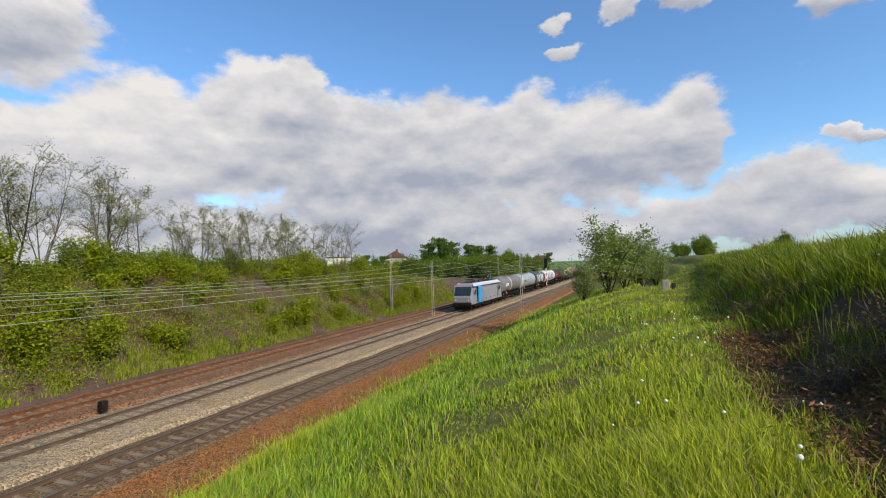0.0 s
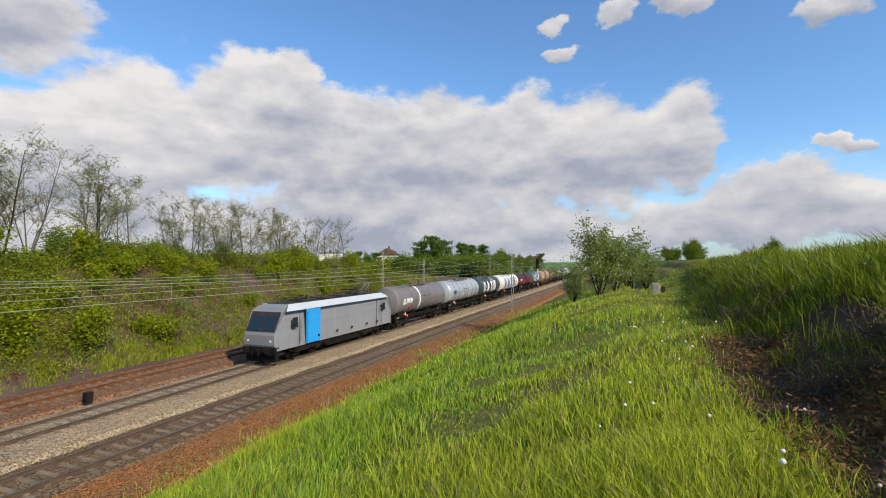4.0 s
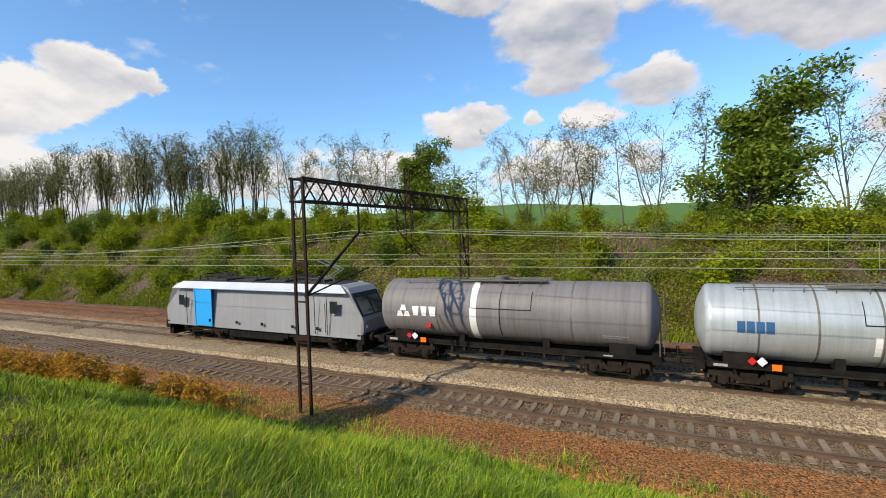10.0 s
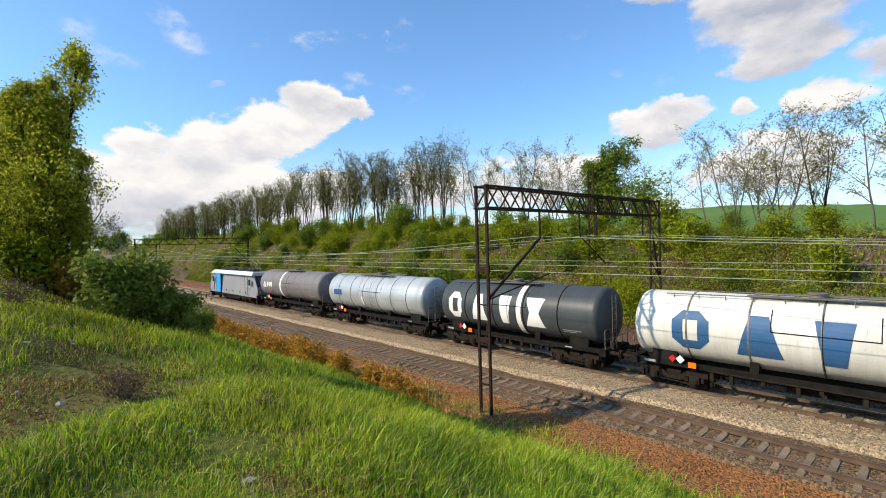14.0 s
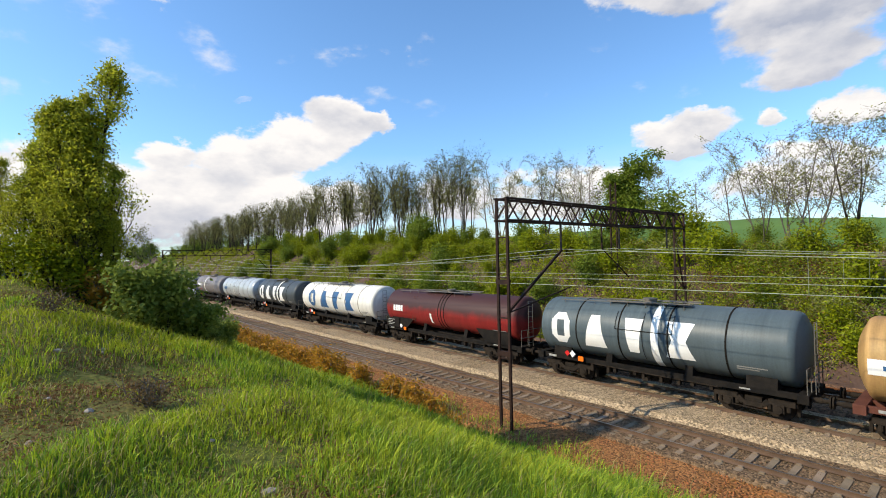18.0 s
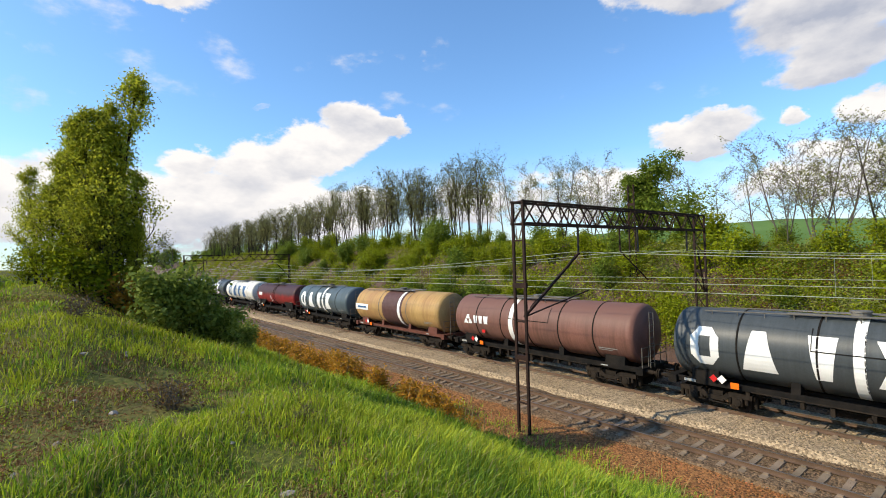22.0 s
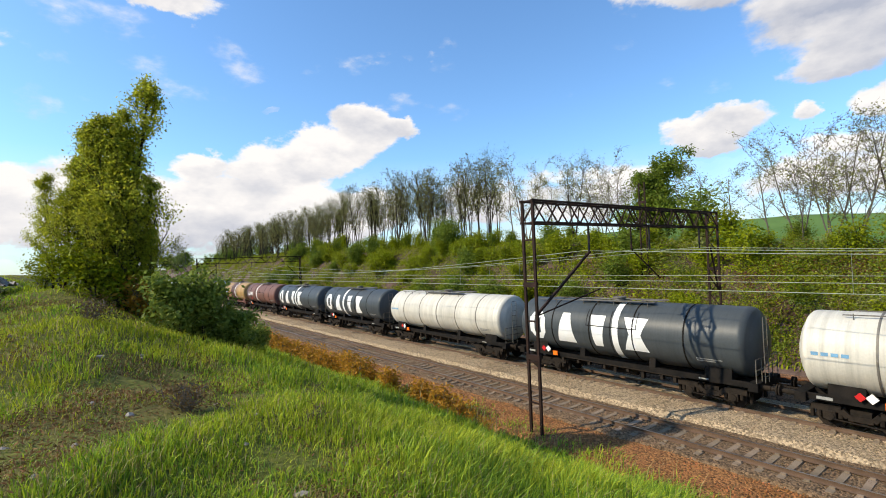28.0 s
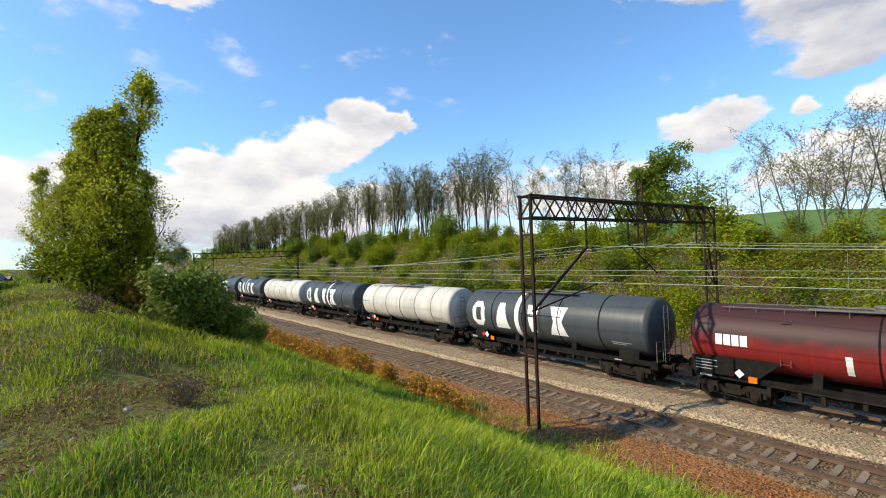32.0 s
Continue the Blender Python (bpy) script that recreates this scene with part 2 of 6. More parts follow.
LEAF = dict(rough=0.55, vary=0.3, scale=0.35, fine=6, bump=0.0, transmit=0.35, random_value=0.3, island=True, spec=0.15)
mat("leaf_green", (0.19, 0.26, 0.03), **LEAF)
mat("leaf_wood", (0.26, 0.26, 0.085), **LEAF)
mat("leaf_russet", (0.20, 0.10, 0.035), **LEAF)
mat("leaf_bright", (0.28, 0.33, 0.012), **LEAF)
mat("leaf_sparse", (0.30, 0.32, 0.09), **LEAF)
mat("leaf_poplar", (0.46, 0.49, 0.045), **{**LEAF, "transmit": 0.58})
mat("leaf_dark", (0.12, 0.20, 0.03), **LEAF)
mat("leaf_grey", (0.24, 0.31, 0.055), **LEAF)
mat("leaf_amber", (0.52, 0.27, 0.03), **LEAF)
mat("leaf_brown", (0.15, 0.10, 0.045), **LEAF)
mat("grass_green", (0.31, 0.45, 0.03), rough=0.5, vary=0.3, scale=0.25, fine=1.5, bump=0, transmit=0.35, random_value=0.5, island=True, spec=0.3, second=(0.27, 0.39, 0.03))
mat("grass_deep", (0.22, 0.39, 0.045), rough=0.5, vary=0.3, scale=0.25, fine=1.5, bump=0, transmit=0.3, random_value=0.5, island=True, spec=0.2)
mat("grass_far", (0.38, 0.46, 0.04), rough=0.6, vary=0.3, scale=0.2, fine=1.2, bump=0, transmit=0.3, random_value=0.3, island=True, spec=0.12, second=(0.36, 0.40, 0.03))
mat("grass_dry", (0.42, 0.36, 0.16), rough=0.6, vary=0.3, scale=0.5, fine=2, bump=0, transmit=0.3, random_value=0.3, island=True, spec=0.12)
mat("petal_white", (0.85, 0.85, 0.8), 0.7, vary=0.1, bump=0)
mat("petal_yellow", (0.85, 0.62, 0.03), 0.7, vary=0.1, bump=0)
mat("wall_white", (0.74, 0.70, 0.62), 0.9, vary=0.15, scale=0.4, fine=8, bump=0.1)
mat("roof_brown", (0.16, 0.09, 0.06), 0.85, vary=0.3, scale=0.6, fine=9, bump=0.3)
mat("window_glass", (0.03, 0.04, 0.05), 0.08, vary=0.05, bump=0, spec=0.7)
mat("field", (0.085, 0.17, 0.03), 0.95, vary=0.25, scale=0.03, fine=0.8, bump=0.3, second=(0.11, 0.20, 0.035), distance=0.1)
mat("grass_bank", (0.18, 0.25, 0.014), rough=0.5, vary=0.3, scale=0.4, fine=2, bump=0, transmit=0.35, random_value=0.4, island=True, spec=0.12, second=(0.24, 0.26, 0.025))
mat("grass_slope", (0.21, 0.26, 0.014), rough=0.7, vary=0.4, scale=0.25, fine=1.2, bump=0, transmit=0.3, random_value=0.4, island=True, spec=0.12, second=(0.24, 0.25, 0.05))
mat("gravel_heap", (0.34, 0.30, 0.28), 0.95, vary=0.4, scale=0.8, fine=12, bump=0.9, distance=0.08)
mat("signal_black", (0.015, 0.015, 0.015), 0.5, vary=0.2, bump=0.05)
mat("signal_red", (0.5, 0.03, 0.02), 0.5, vary=0.2, bump=0.05)


def stones(m, size, contrast):
    """Breaks a ballast surface into stones: one shade and one height each."""
    nt = m.node_tree
    bsdf = nt.nodes["Principled BSDF"]
    coord = nt.nodes.new("ShaderNodeTexCoord").outputs["Object"]
    vor = nt.nodes.new("ShaderNodeTexVoronoi")
    vor.inputs["Scale"].default_value = 1 / size
    nt.links.new(coord, vor.inputs["Vector"])
    old = bsdf.inputs["Base Color"].links[0].from_socket
    sep = nt.nodes.new("ShaderNodeSeparateColor")
    nt.links.new(vor.outputs["Color"], sep.inputs[0])
    rng_ = nt.nodes.new("ShaderNodeMapRange")
    rng_.inputs[3].default_value, rng_.inputs[4].default_value = 1 - contrast, 1 + contrast
    nt.links.new(sep.outputs[0], rng_.inputs[0])
    hsv = nt.nodes.new("ShaderNodeHueSaturation")
    nt.links.new(old, hsv.inputs["Color"])
    nt.links.new(rng_.outputs[0], hsv.inputs["Value"])
    nt.links.new(hsv.outputs[0], bsdf.inputs["Base Color"])
    b = nt.nodes.new("ShaderNodeBump")
    b.inputs["Strength"].default_value, b.inputs["Distance"].default_value, b.invert = 1.0, 0.05, True
    nt.links.new(vor.outputs["Distance"], b.inputs["Height"])
    nt.links.new(b.outputs[0], bsdf.inputs["Normal"])


for stone_name, stone_size, stone_c in (("ballast_pale", 0.07, 0.55), ("ballast_grey", 0.07, 0.55), ("ballast_rust", 0.065, 0.65), ("ballast_brown", 0.08, 0.6), ("gravel_heap", 0.1, 0.5)):
    stones(M[stone_name], stone_size, stone_c)

# ---------------------------------------------------------------- builders
def part(name, bm, material, parent=None, label="", smooth=False):
    """Links a bmesh as one mesh object under a thing or a part."""
    me = bpy.data.meshes.new(name)
    if smooth:
        for fc in bm.faces:
            fc.smooth = True
    bm.to_mesh(me)
    bm.free()
    for m in (material if isinstance(material, (list, tuple)) else [material]):
        me.materials.append(m)
    ob = new(name, me)
    if parent:
        ob.parent = parent
    if label:
        ob["label"] = label
    return ob


def arrays(name, verts, faces, material, parent=None, smooth=False):
    """A mesh from numpy arrays: verts (n, 3), faces (m, 3 or 4)."""
    me = bpy.data.meshes.new(name)
    verts, faces = np.asarray(verts, np.float32), np.asarray(faces, np.int32)
    k = faces.shape[1]
    me.vertices.add(len(verts))
    me.vertices.foreach_set("co", verts.ravel())
    me.loops.add(faces.size)
    me.loops.foreach_set("vertex_index", faces.ravel())
    me.polygons.add(len(faces))
    me.polygons.foreach_set("loop_start", np.arange(0, faces.size, k, dtype=np.int32))
    me.polygons.foreach_set("use_smooth", np.full(len(faces), smooth))
    me.update(calc_edges=True)
    me.materials.append(material)
    ob = new(name, me)
    if parent:
        ob.parent = parent
    return ob


def box(bm, x0, x1, y0, y1, z0, z1, bevel=0.0):
    r = bmesh.ops.create_cube(bm, size=1.0, matrix=Matrix.LocRotScale(((x0 + x1) / 2, (y0 + y1) / 2, (z0 + z1) / 2), None, (x1 - x0, y1 - y0, z1 - z0)))
    if bevel:
        es = list({e for v in r["verts"] for e in v.link_edges})
        bmesh.ops.bevel(bm, geom=es, offset=bevel, segments=2, affect="EDGES", profile=0.6)


def bar(bm, a, b, w, h=None):
    """A square bar from a to b."""
    a, b = Vector(a), Vector(b)
    d = b - a
    q = d.to_track_quat("Z", "Y" if abs(d.normalized().y) < 0.95 else "X")
    bmesh.ops.create_cube(bm, size=1.0, matrix=Matrix.LocRotScale((a + b) / 2, q, (w, h or w, d.length)))


def rod(bm, a, b, r0, r1=None, sides=8, caps=True):
    a, b = Vector(a), Vector(b)
    d = b - a
    q = d.to_track_quat("Z", "Y" if abs(d.normalized().y) < 0.95 else "X")
    bmesh.ops.create_cone(bm, cap_ends=caps, segments=sides, radius1=r0, radius2=r0 if r1 is None else r1, depth=d.length,
                          matrix=Matrix.LocRotScale((a + b) / 2, q, None))


def lathe(bm, profile, axis_z, sides=32, flip=False):
    """A body of revolution about the x axis at height axis_z; profile: (x, radius)."""
    rings = []
    for x, r in profile:
        rings.append([bm.verts.new((x, r * math.sin(2 * math.pi * k / sides), axis_z + r * math.cos(2 * math.pi * k / sides))) for k in range(sides)])
    for a, b in zip(rings, rings[1:]):
        for k in range(sides):
            bm.faces.new((a[k], a[(k + 1) % sides], b[(k + 1) % sides], b[k]) if flip else (a[k], b[k], b[(k + 1) % sides], a[(k + 1) % sides]))
    return rings


def polytube(bm, pts, r, sides=4):
    """A thin unbroken tube through points that run along x."""
    rows = [[bm.verts.new((x, y + r * math.cos(2 * math.pi * k / sides), z + r * math.sin(2 * math.pi * k / sides))) for k in range(sides)] for x, y, z in pts]
    for a, b in zip(rows, rows[1:]):
        for k in range(sides):
            bm.faces.new((a[k], a[(k + 1) % sides], b[(k + 1) % sides], b[k]))


def empty(name, at=(0, 0, 0)):
    ob = new(name)
    ob.empty_display_size = 0.3
    ob.location = at
    return ob


# ---------------------------------------------------------------- ground
Y_NEAR, Y_TRAIN, Y_FAR = 18.19, 23.29, 28.78          # centre lines of the three tracks
CREST_X = (-3000, -400, -200, -120, -80, -40, -10, 6, 20, 32, 44, 60, 85, 130, 200, 3000)
CREST_Z = (6, 7, 9.5, 10.2, 9.6, 8.6, 6.4, 6.5, 6.8, 6.6, 6.4, 5.8, 4.2, 2.4, 2.0, 2.0)
SIDE_Y = (-3000, -200, -60, -14, -6.5, -4.2, -3.4, -2.3, 0.0, 3.0, 7.0, 14.2, 15.2, 32.0, 33.2)
SIDE_Z = (4.0, 6.0, 7.0, 7.1, 6.85, 6.6, 6.25, 5.25, 5.2, 4.45, 2.6, -0.75, -0.95, -0.95, -0.4)


def ground_z(x, y):
    """Height of the bare ground; works on arrays."""
    x, y = np.asarray(x, float), np.asarray(y, float)
    crest = np.interp(x, CREST_X, CREST_Z)
    foot = np.interp(x, (-6, 0, 12, 60, 90), (-2.3, -1.65, -2.05, -6.3, -8.6))      # foot of the earth bank
    near = np.interp(y - (foot + 2.3) * np.clip(-y / 0.9, 0, 1), SIDE_Y, SIDE_Z)
    # the near shoulder sinks slowly away from the middle, and the bank stands back on the approach side
    fall = np.clip((np.abs(x) - 14) / 60, 0, 1) * np.where(x > 0, 1.7, 1.0)
    near = np.where(y < 15, near - fall * np.clip((14.2 - y) / 12, 0, 1) * np.clip((y + 6) / 4, 0, 1), near)
    t = np.clip((y - 33.2) / np.maximum(crest * 1.15, 3), 0, 1)
    s = t * t * (3 - 2 * t) * 0.35 + t * 0.65
    far = -0.4 + (crest + 0.4) * s + np.clip(y - 34.5 - crest * 1.15, 0, 110) * np.interp(x, (-60, -45, 12, 34), (0.01, 0.062, 0.062, 0.004))
    near = near + 1.3 * np.exp(-((x + 20.5) / 7) ** 2 - ((y + 0.8) / 3.2) ** 2)      # the bank rises towards the poplars
    z = np.where(y > 33.2, far, near)
    wob = 0.10 * np.sin(x * 0.9 + 1.3 * np.sin(y * 0.7)) + 0.08 * np.sin(y * 1.3 + x * 0.33) + 0.05 * np.sin(x * 2.3 + y * 1.9)
    flat = np.clip((np.abs(y - 23.5) - 8.6) / 2, 0, 1)
    return z + wob * flat * np.clip(np.hypot(x, y) / 4, 0.3, 1.0)


def spread(inner, step, outer, grow):
    v, s = [0.0], step
    while v[-1] < outer:
        if v[-1] > inner:
            s *= grow
        v.append(v[-1] + s)
    v[-1] = outer
    return np.array([-a for a in v[:0:-1]] + v)


def build_ground():
    xs = spread(90, 1.1, 3400, 1.16)
    ys = np.concatenate([np.array([-3000, -1500, -800, -400, -200, -120, -80, -55, -40]), np.arange(-30, 62, 0.8), 62 * 1.13 ** np.arange(0, 33)])
    X, Y = np.meshgrid(xs, ys, indexing="ij")
    Z = ground_z(X, Y)
    n, m = len(xs), len(ys)
    i = np.arange(n * m).reshape(n, m)
    f = np.stack([i[:-1, :-1], i[1:, :-1], i[1:, 1:], i[:-1, 1:]], -1).reshape(-1, 4)
    ob = arrays("ground", np.stack([X, Y, Z], -1).reshape(-1, 3), f, M["meadow"], smooth=True)
    ob.data.materials.append(M["field"])
    ob.data.materials.append(M["slope_earth"])
    ob.data.materials.append(M["bank_earth"])
    mid = (Y[:-1, :-1] + Y[1:, 1:]) / 2
    edge = 33.2 + np.interp(X[:-1, :-1], CREST_X, CREST_Z) * 1.15 + 1.2
    xm = (X[:-1, :-1] + X[1:, 1:]) / 2
    foot = np.interp(xm, (-6, 0, 12, 60, 90), (-2.3, -1.65, -2.05, -6.3, -8.6))
    bank = (xm > 1) & (xm < 24) & (mid < foot + 0.7) & (mid > foot - 1.8)
    ob.data.polygons.foreach_set("material_index", np.where(mid > edge, 1, np.where(mid > 14.5, 2, np.where(bank, 3, 0))).astype(np.int32).ravel())
    tagged(ob, "grassy railway cutting with bare earth patches and meadows beyond", "ground", kind="structure")


build_ground()


# ---------------------------------------------------------------- railway
def bed(name, y0, y1, top, mat_name, label, skirt=0.55, x0=-700, x1=700):
    """A ballast bed: a long trapezoid with a rough crown."""
    xs = np.concatenate([[x0, -300, -200, -150], np.arange(-120, 121, 1.0), [150, 200, 300, x1]])
    prof = [(y0 - skirt * 1.5, top - 0.75), (y0, top - 0.02), (y0 + 0.5, top), ((y0 + y1) / 2, top - 0.015), (y1 - 0.5, top), (y1, top - 0.02), (y1 + skirt * 1.5, top - 0.75)]
    v = np.array([[(x, y, z) for y, z in prof] for x in xs])
    rng = np.random.default_rng(3)
    v[:, :, 2] += rng.normal(0, 0.018, v.shape[:2])
    v[:, :, 1] += rng.normal(0, 0.05, v.shape[:2])
    k = len(prof)
    i = np.arange(len(xs) * k).reshape(len(xs), k)
    f = np.stack([i[:-1, :-1], i[1:, :-1], i[1:, 1:], i[:-1, 1:]], -1).reshape(-1, 4)
    return tagged(arrays(name, v.reshape(-1, 3), f, M[mat_name], smooth=False), label, "ballast", kind="structure")


bed("ballast_near", Y_NEAR - 1.5, Y_NEAR + 1.75, -0.262, "ballast_grey", "grey-brown ballast bed under the nearer track")
bed("ballast_shoulder", 14.2, 16.75, -0.34, "ballast_rust", "rust-coloured gravel shoulder beside the railway")
bed("ballast_middle", Y_TRAIN - 2.9, Y_TRAIN + 1.9, -0.16, "ballast_pale", "pale clean ballast bed under the train")
bed("ballast_far", Y_FAR - 2.7, Y_FAR + 2.2, -0.2, "ballast_brown", "reddish brown ballast bed of the rusty siding")

RAIL_PROFILE = ((-0.075, -0.165), (0.075, -0.165), (0.075, -0.15), (0.014, -0.12), (0.014, -0.04), (0.037, -0.03), (0.037, 0.0), (-0.037, 0.0), (-0.037, -0.03), (-0.014, -0.04), (-0.014, -0.12), (-0.075, -0.15))


def track(name, yc, rail_mat, head_mat, z=0.0, label=""):
    root = tagged(empty(name, (0, yc, z)), label, "railway track", group="railway tracks", kind="structure")
    for side in (-1, 1):
        bm = bmesh.new()
        ends = [[bm.verts.new((x, side * 0.755 + py, pz)) for py, pz in RAIL_PROFILE] for x in (-600, -60, 60, 600)]
        k = len(RAIL_PROFILE)
        for a, b in zip(ends, ends[1:]):
            for j in range(k):
                fc = bm.faces.new((a[j], b[j], b[(j + 1) % k], a[(j + 1) % k]))
                fc.material_index = 1 if j in (6,) else 0
        part("rail", bm, [M[rail_mat], M[head_mat]], root)
    return root


near_track = track("track_near", Y_NEAR, "rail_steel", "rail_head", -0.08, "running line with grey concrete sleepers and worn steel rails")
train_track = track("track_middle", Y_TRAIN, "rail_steel", "rail_head", 0.0, "running line carrying the tank train on pale ballast")
far_track = track("track_far", Y_FAR, "rail_rusty", "rail_rusty", -0.04, "disused siding with rusty brown rails")


def mast_lattice(bm, x, y, z0, z1, w0, w1, leg=0.11, gap=0.85, battens=False):
    """Two legs apart along x, tied by zigzag lacing or by plain battens."""
    for s in (-1, 1):
        bar(bm, (x + s * w0 / 2, y, z0), (x + s * w1 / 2, y, z1), leg, leg * 0.8)
    n = max(3, round((z1 - z0) / gap))
    for k in range(n):
        a, b = k / n, (k + 1) / n
        s = 1 if k % 2 else -1
        wa, wb = w0 + (w1 - w0) * a, w0 + (w1 - w0) * b
        if battens:
            if k % 2 == 0:
                bar(bm, (x - wa / 2, y, z0 + (z1 - z0) * a), (x + wa / 2, y, z0 + (z1 - z0) * a), 0.06)
            continue
        bar(bm, (x + s * wa / 2, y, z0 + (z1 - z0) * a), (x - s * wb / 2, y, z0 + (z1 - z0) * b), 0.045)


def gantry(x, y0, y1, height, base, label):
    """A catenary portal across the tracks: two lattice masts and a lattice beam."""
    root = tagged(empty("catenary_gantry", (x, y0, 0)), label, "gantry", group="catenary gantries")
    span_y = y1 - y0
    for yy, zb in ((0, base), (span_y, -0.9)):
        bm = bmesh.new()
        mast_lattice(bm, 0, yy, zb, height, 0.56 if not yy else 0.62, 0.56 if not yy else 0.62, battens=not yy)
        for zz in (height * 0.3, height * 0.62):
            box(bm, -0.36, 0.36, yy - 0.06, yy + 0.06, zz - 0.1, zz + 0.1)
        part("mast", bm, M["mast_steel"], root)
    bm = bmesh.new()
    n = 22
    for s in (-0.31, 0.31):
        for zz in (height - 0.05, height - 0.95):
            bar(bm, (s, -0.1, zz), (s, span_y + 0.1, zz), 0.09)
        for k in range(n):
            a, b = span_y * k / n, span_y * (k + 1) / n
            bar(bm, (s, a, height - (0.05 if k % 2 else 0.95)), (s, b, height - (0.95 if k % 2 else 0.05)), 0.05)
    for k in range(0, n + 1, 2):
        for zz in (height - 0.05, height - 0.95):
            bar(bm, (-0.31, span_y * k / n, zz), (0.31, span_y * k / n, zz), 0.05)
    part("beam", bm, M["mast_steel"], root)
    for yc, foot in ((Y_NEAR, 0.0), (Y_FAR, span_y)):
        yy = yc - y0
        bm = bmesh.new()
        bar(bm, (0.2, foot, 4.4), (0.7, yy - (0.5 if foot == 0 else -0.5), 6.95), 0.09)
        bar(bm, (0.2, foot, 4.4), (0.8, yy, 5.3), 0.05)
        part("registration_arm", bm, M["mast_steel"], root)
    bm = bmesh.new()
    bar(bm, (0.2, Y_TRAIN - y0 - 1.5, 7.0), (0.8, Y_TRAIN - y0, 5.5), 0.05)
    bar(bm, (0.2, Y_TRAIN - y0 - 1.5, 7.0), (0.2, Y_TRAIN - y0 - 1.5, height - 0.9), 0.06)
    part("registration_arm", bm, M["mast_steel"], root)
    for yc in (Y_NEAR, Y_TRAIN, Y_FAR):
        bm = bmesh.new()
        rod(bm, (0.31, yc - y0, 6.95), (0.31, yc - y0, height - 0.9), 0.05, sides=6)
        part("insulator", bm, M["black_steel"], root)
    return root


gantry(-13.3, 14.6, 31.2, 9.15, -0.75, "dark lattice steel catenary gantry spanning the tracks")
gantry(-84, 15.0, 31.8, 8.6, -0.8, "dark lattice steel catenary gantry farther along the cutting")
gantry(-150, 15.0, 31.8, 8.6, -0.8, "distant dark catenary gantry over the tracks")


def catenary(yc):
    """Contact wire and messenger wire over one track, with droppers."""
    root = tagged(empty("overhead_line", (0, yc, 0)), "thin greenish overhead wires strung along the track", "overhead wire", group="overhead lines")
    stops = [-300, -216, -150, -84, -13.3, 62, 122, 190, 260, 340]
    for nm, sag, zz, r in (("contact_wire", 0.03, 5.35, 0.013), ("messenger_wire", 1.1, 7.0, 0.013)):
        for a, b in zip(stops, stops[1:]):
            n = 10 if nm == "messenger_wire" else 2
            pts = [(a + (b - a) * k / n, 0, zz - sag * 4 * (k / n) * (1 - k / n)) for k in range(n + 1)]
            bm = bmesh.new()
            polytube(bm, pts, r)
            part(nm, bm, M["wire"], root)
    for a, b in zip(stops[2:7], stops[3:8]):
        for k in range(1, 8):
            t = k / 8
            bm = bmesh.new()
            rod(bm, (a + (b - a) * t, 0, 5.35), (a + (b - a) * t, 0, 7.0 - 4.4 * t * (1 - t)), 0.008, sides=3, caps=False)
            part("dropper", bm, M["wire"], root)


for yc in (Y_NEAR, Y_TRAIN, Y_FAR):
    catenary(yc)


def catenary_mast(x, y, height, reach, label):
    """A single post with a bracket arm that carries the overhead line."""
    z = float(ground_z(x, y)) - 0.2
    root = tagged(empty("catenary_mast", (x, y, z)), label, "mast", group="catenary masts")
    bm = bmesh.new()
    for d in (-0.16, 0.16):
        rod(bm, (0, d, 0), (0, d * 0.6, height), 0.055, 0.045, sides=8)
    for k in range(1, 9):
        bar(bm, (0, -0.16, height * k / 8 - 0.05), (0, 0.16, height * k / 8 - 0.05), 0.04)
    part("post", bm, M["concrete_pole"], root)
    if reach:
        bm = bmesh.new()
        bar(bm, (0, 0, height - 2.2), (0, reach, height - 1.0), 0.07)
        bar(bm, (0, 0, height - 0.8), (0, reach, height - 1.0), 0.04)
        bar(bm, (0, 0, height - 3.0), (0, reach * 1.05, height - 2.8), 0.05)
        part("bracket_arm", bm, M["mast_steel"], root)
    return root


catenary_mast(63.2, 33.9, 8.6, -4.6, "pale double-post catenary mast beyond the siding")
catenary_mast(60.8, 26.2, 8.4, 0, "pale double-post mast between the tracks")
catenary_mast(68.0, 15.4, 9.2, 2.4, "pale double-post catenary mast beside the nearer track")
catenary_mast(122, 33.5, 8.4, -4.0, "distant catenary mast beyond the siding")
catenary_mast(126, 15.2, 8.6, 2.4, "distant catenary mast beside the nearer track")
catenary_mast(190, 15.2, 8.6, 2.4, "far catenary mast beside the track")


def slope_mast():
    x, y = -22.0, 38.6
    z = float(ground_z(x, y))
    root = tagged(empty("lattice_mast", (x, y, z)), "dark lattice steel mast standing on the far slope", "mast")
    bm = bmesh.new()
    mast_lattice(bm, 0, 0, -0.3, 8.2, 0.6, 0.5)
    part("shaft", bm, M["mast_steel"], root)
    bm = bmesh.new()
    box(bm, -0.36, 0.36, -0.06, 0.06, 6.4, 6.6)
    part("cross_plate", bm, M["mast_steel"], root)


slope_mast()


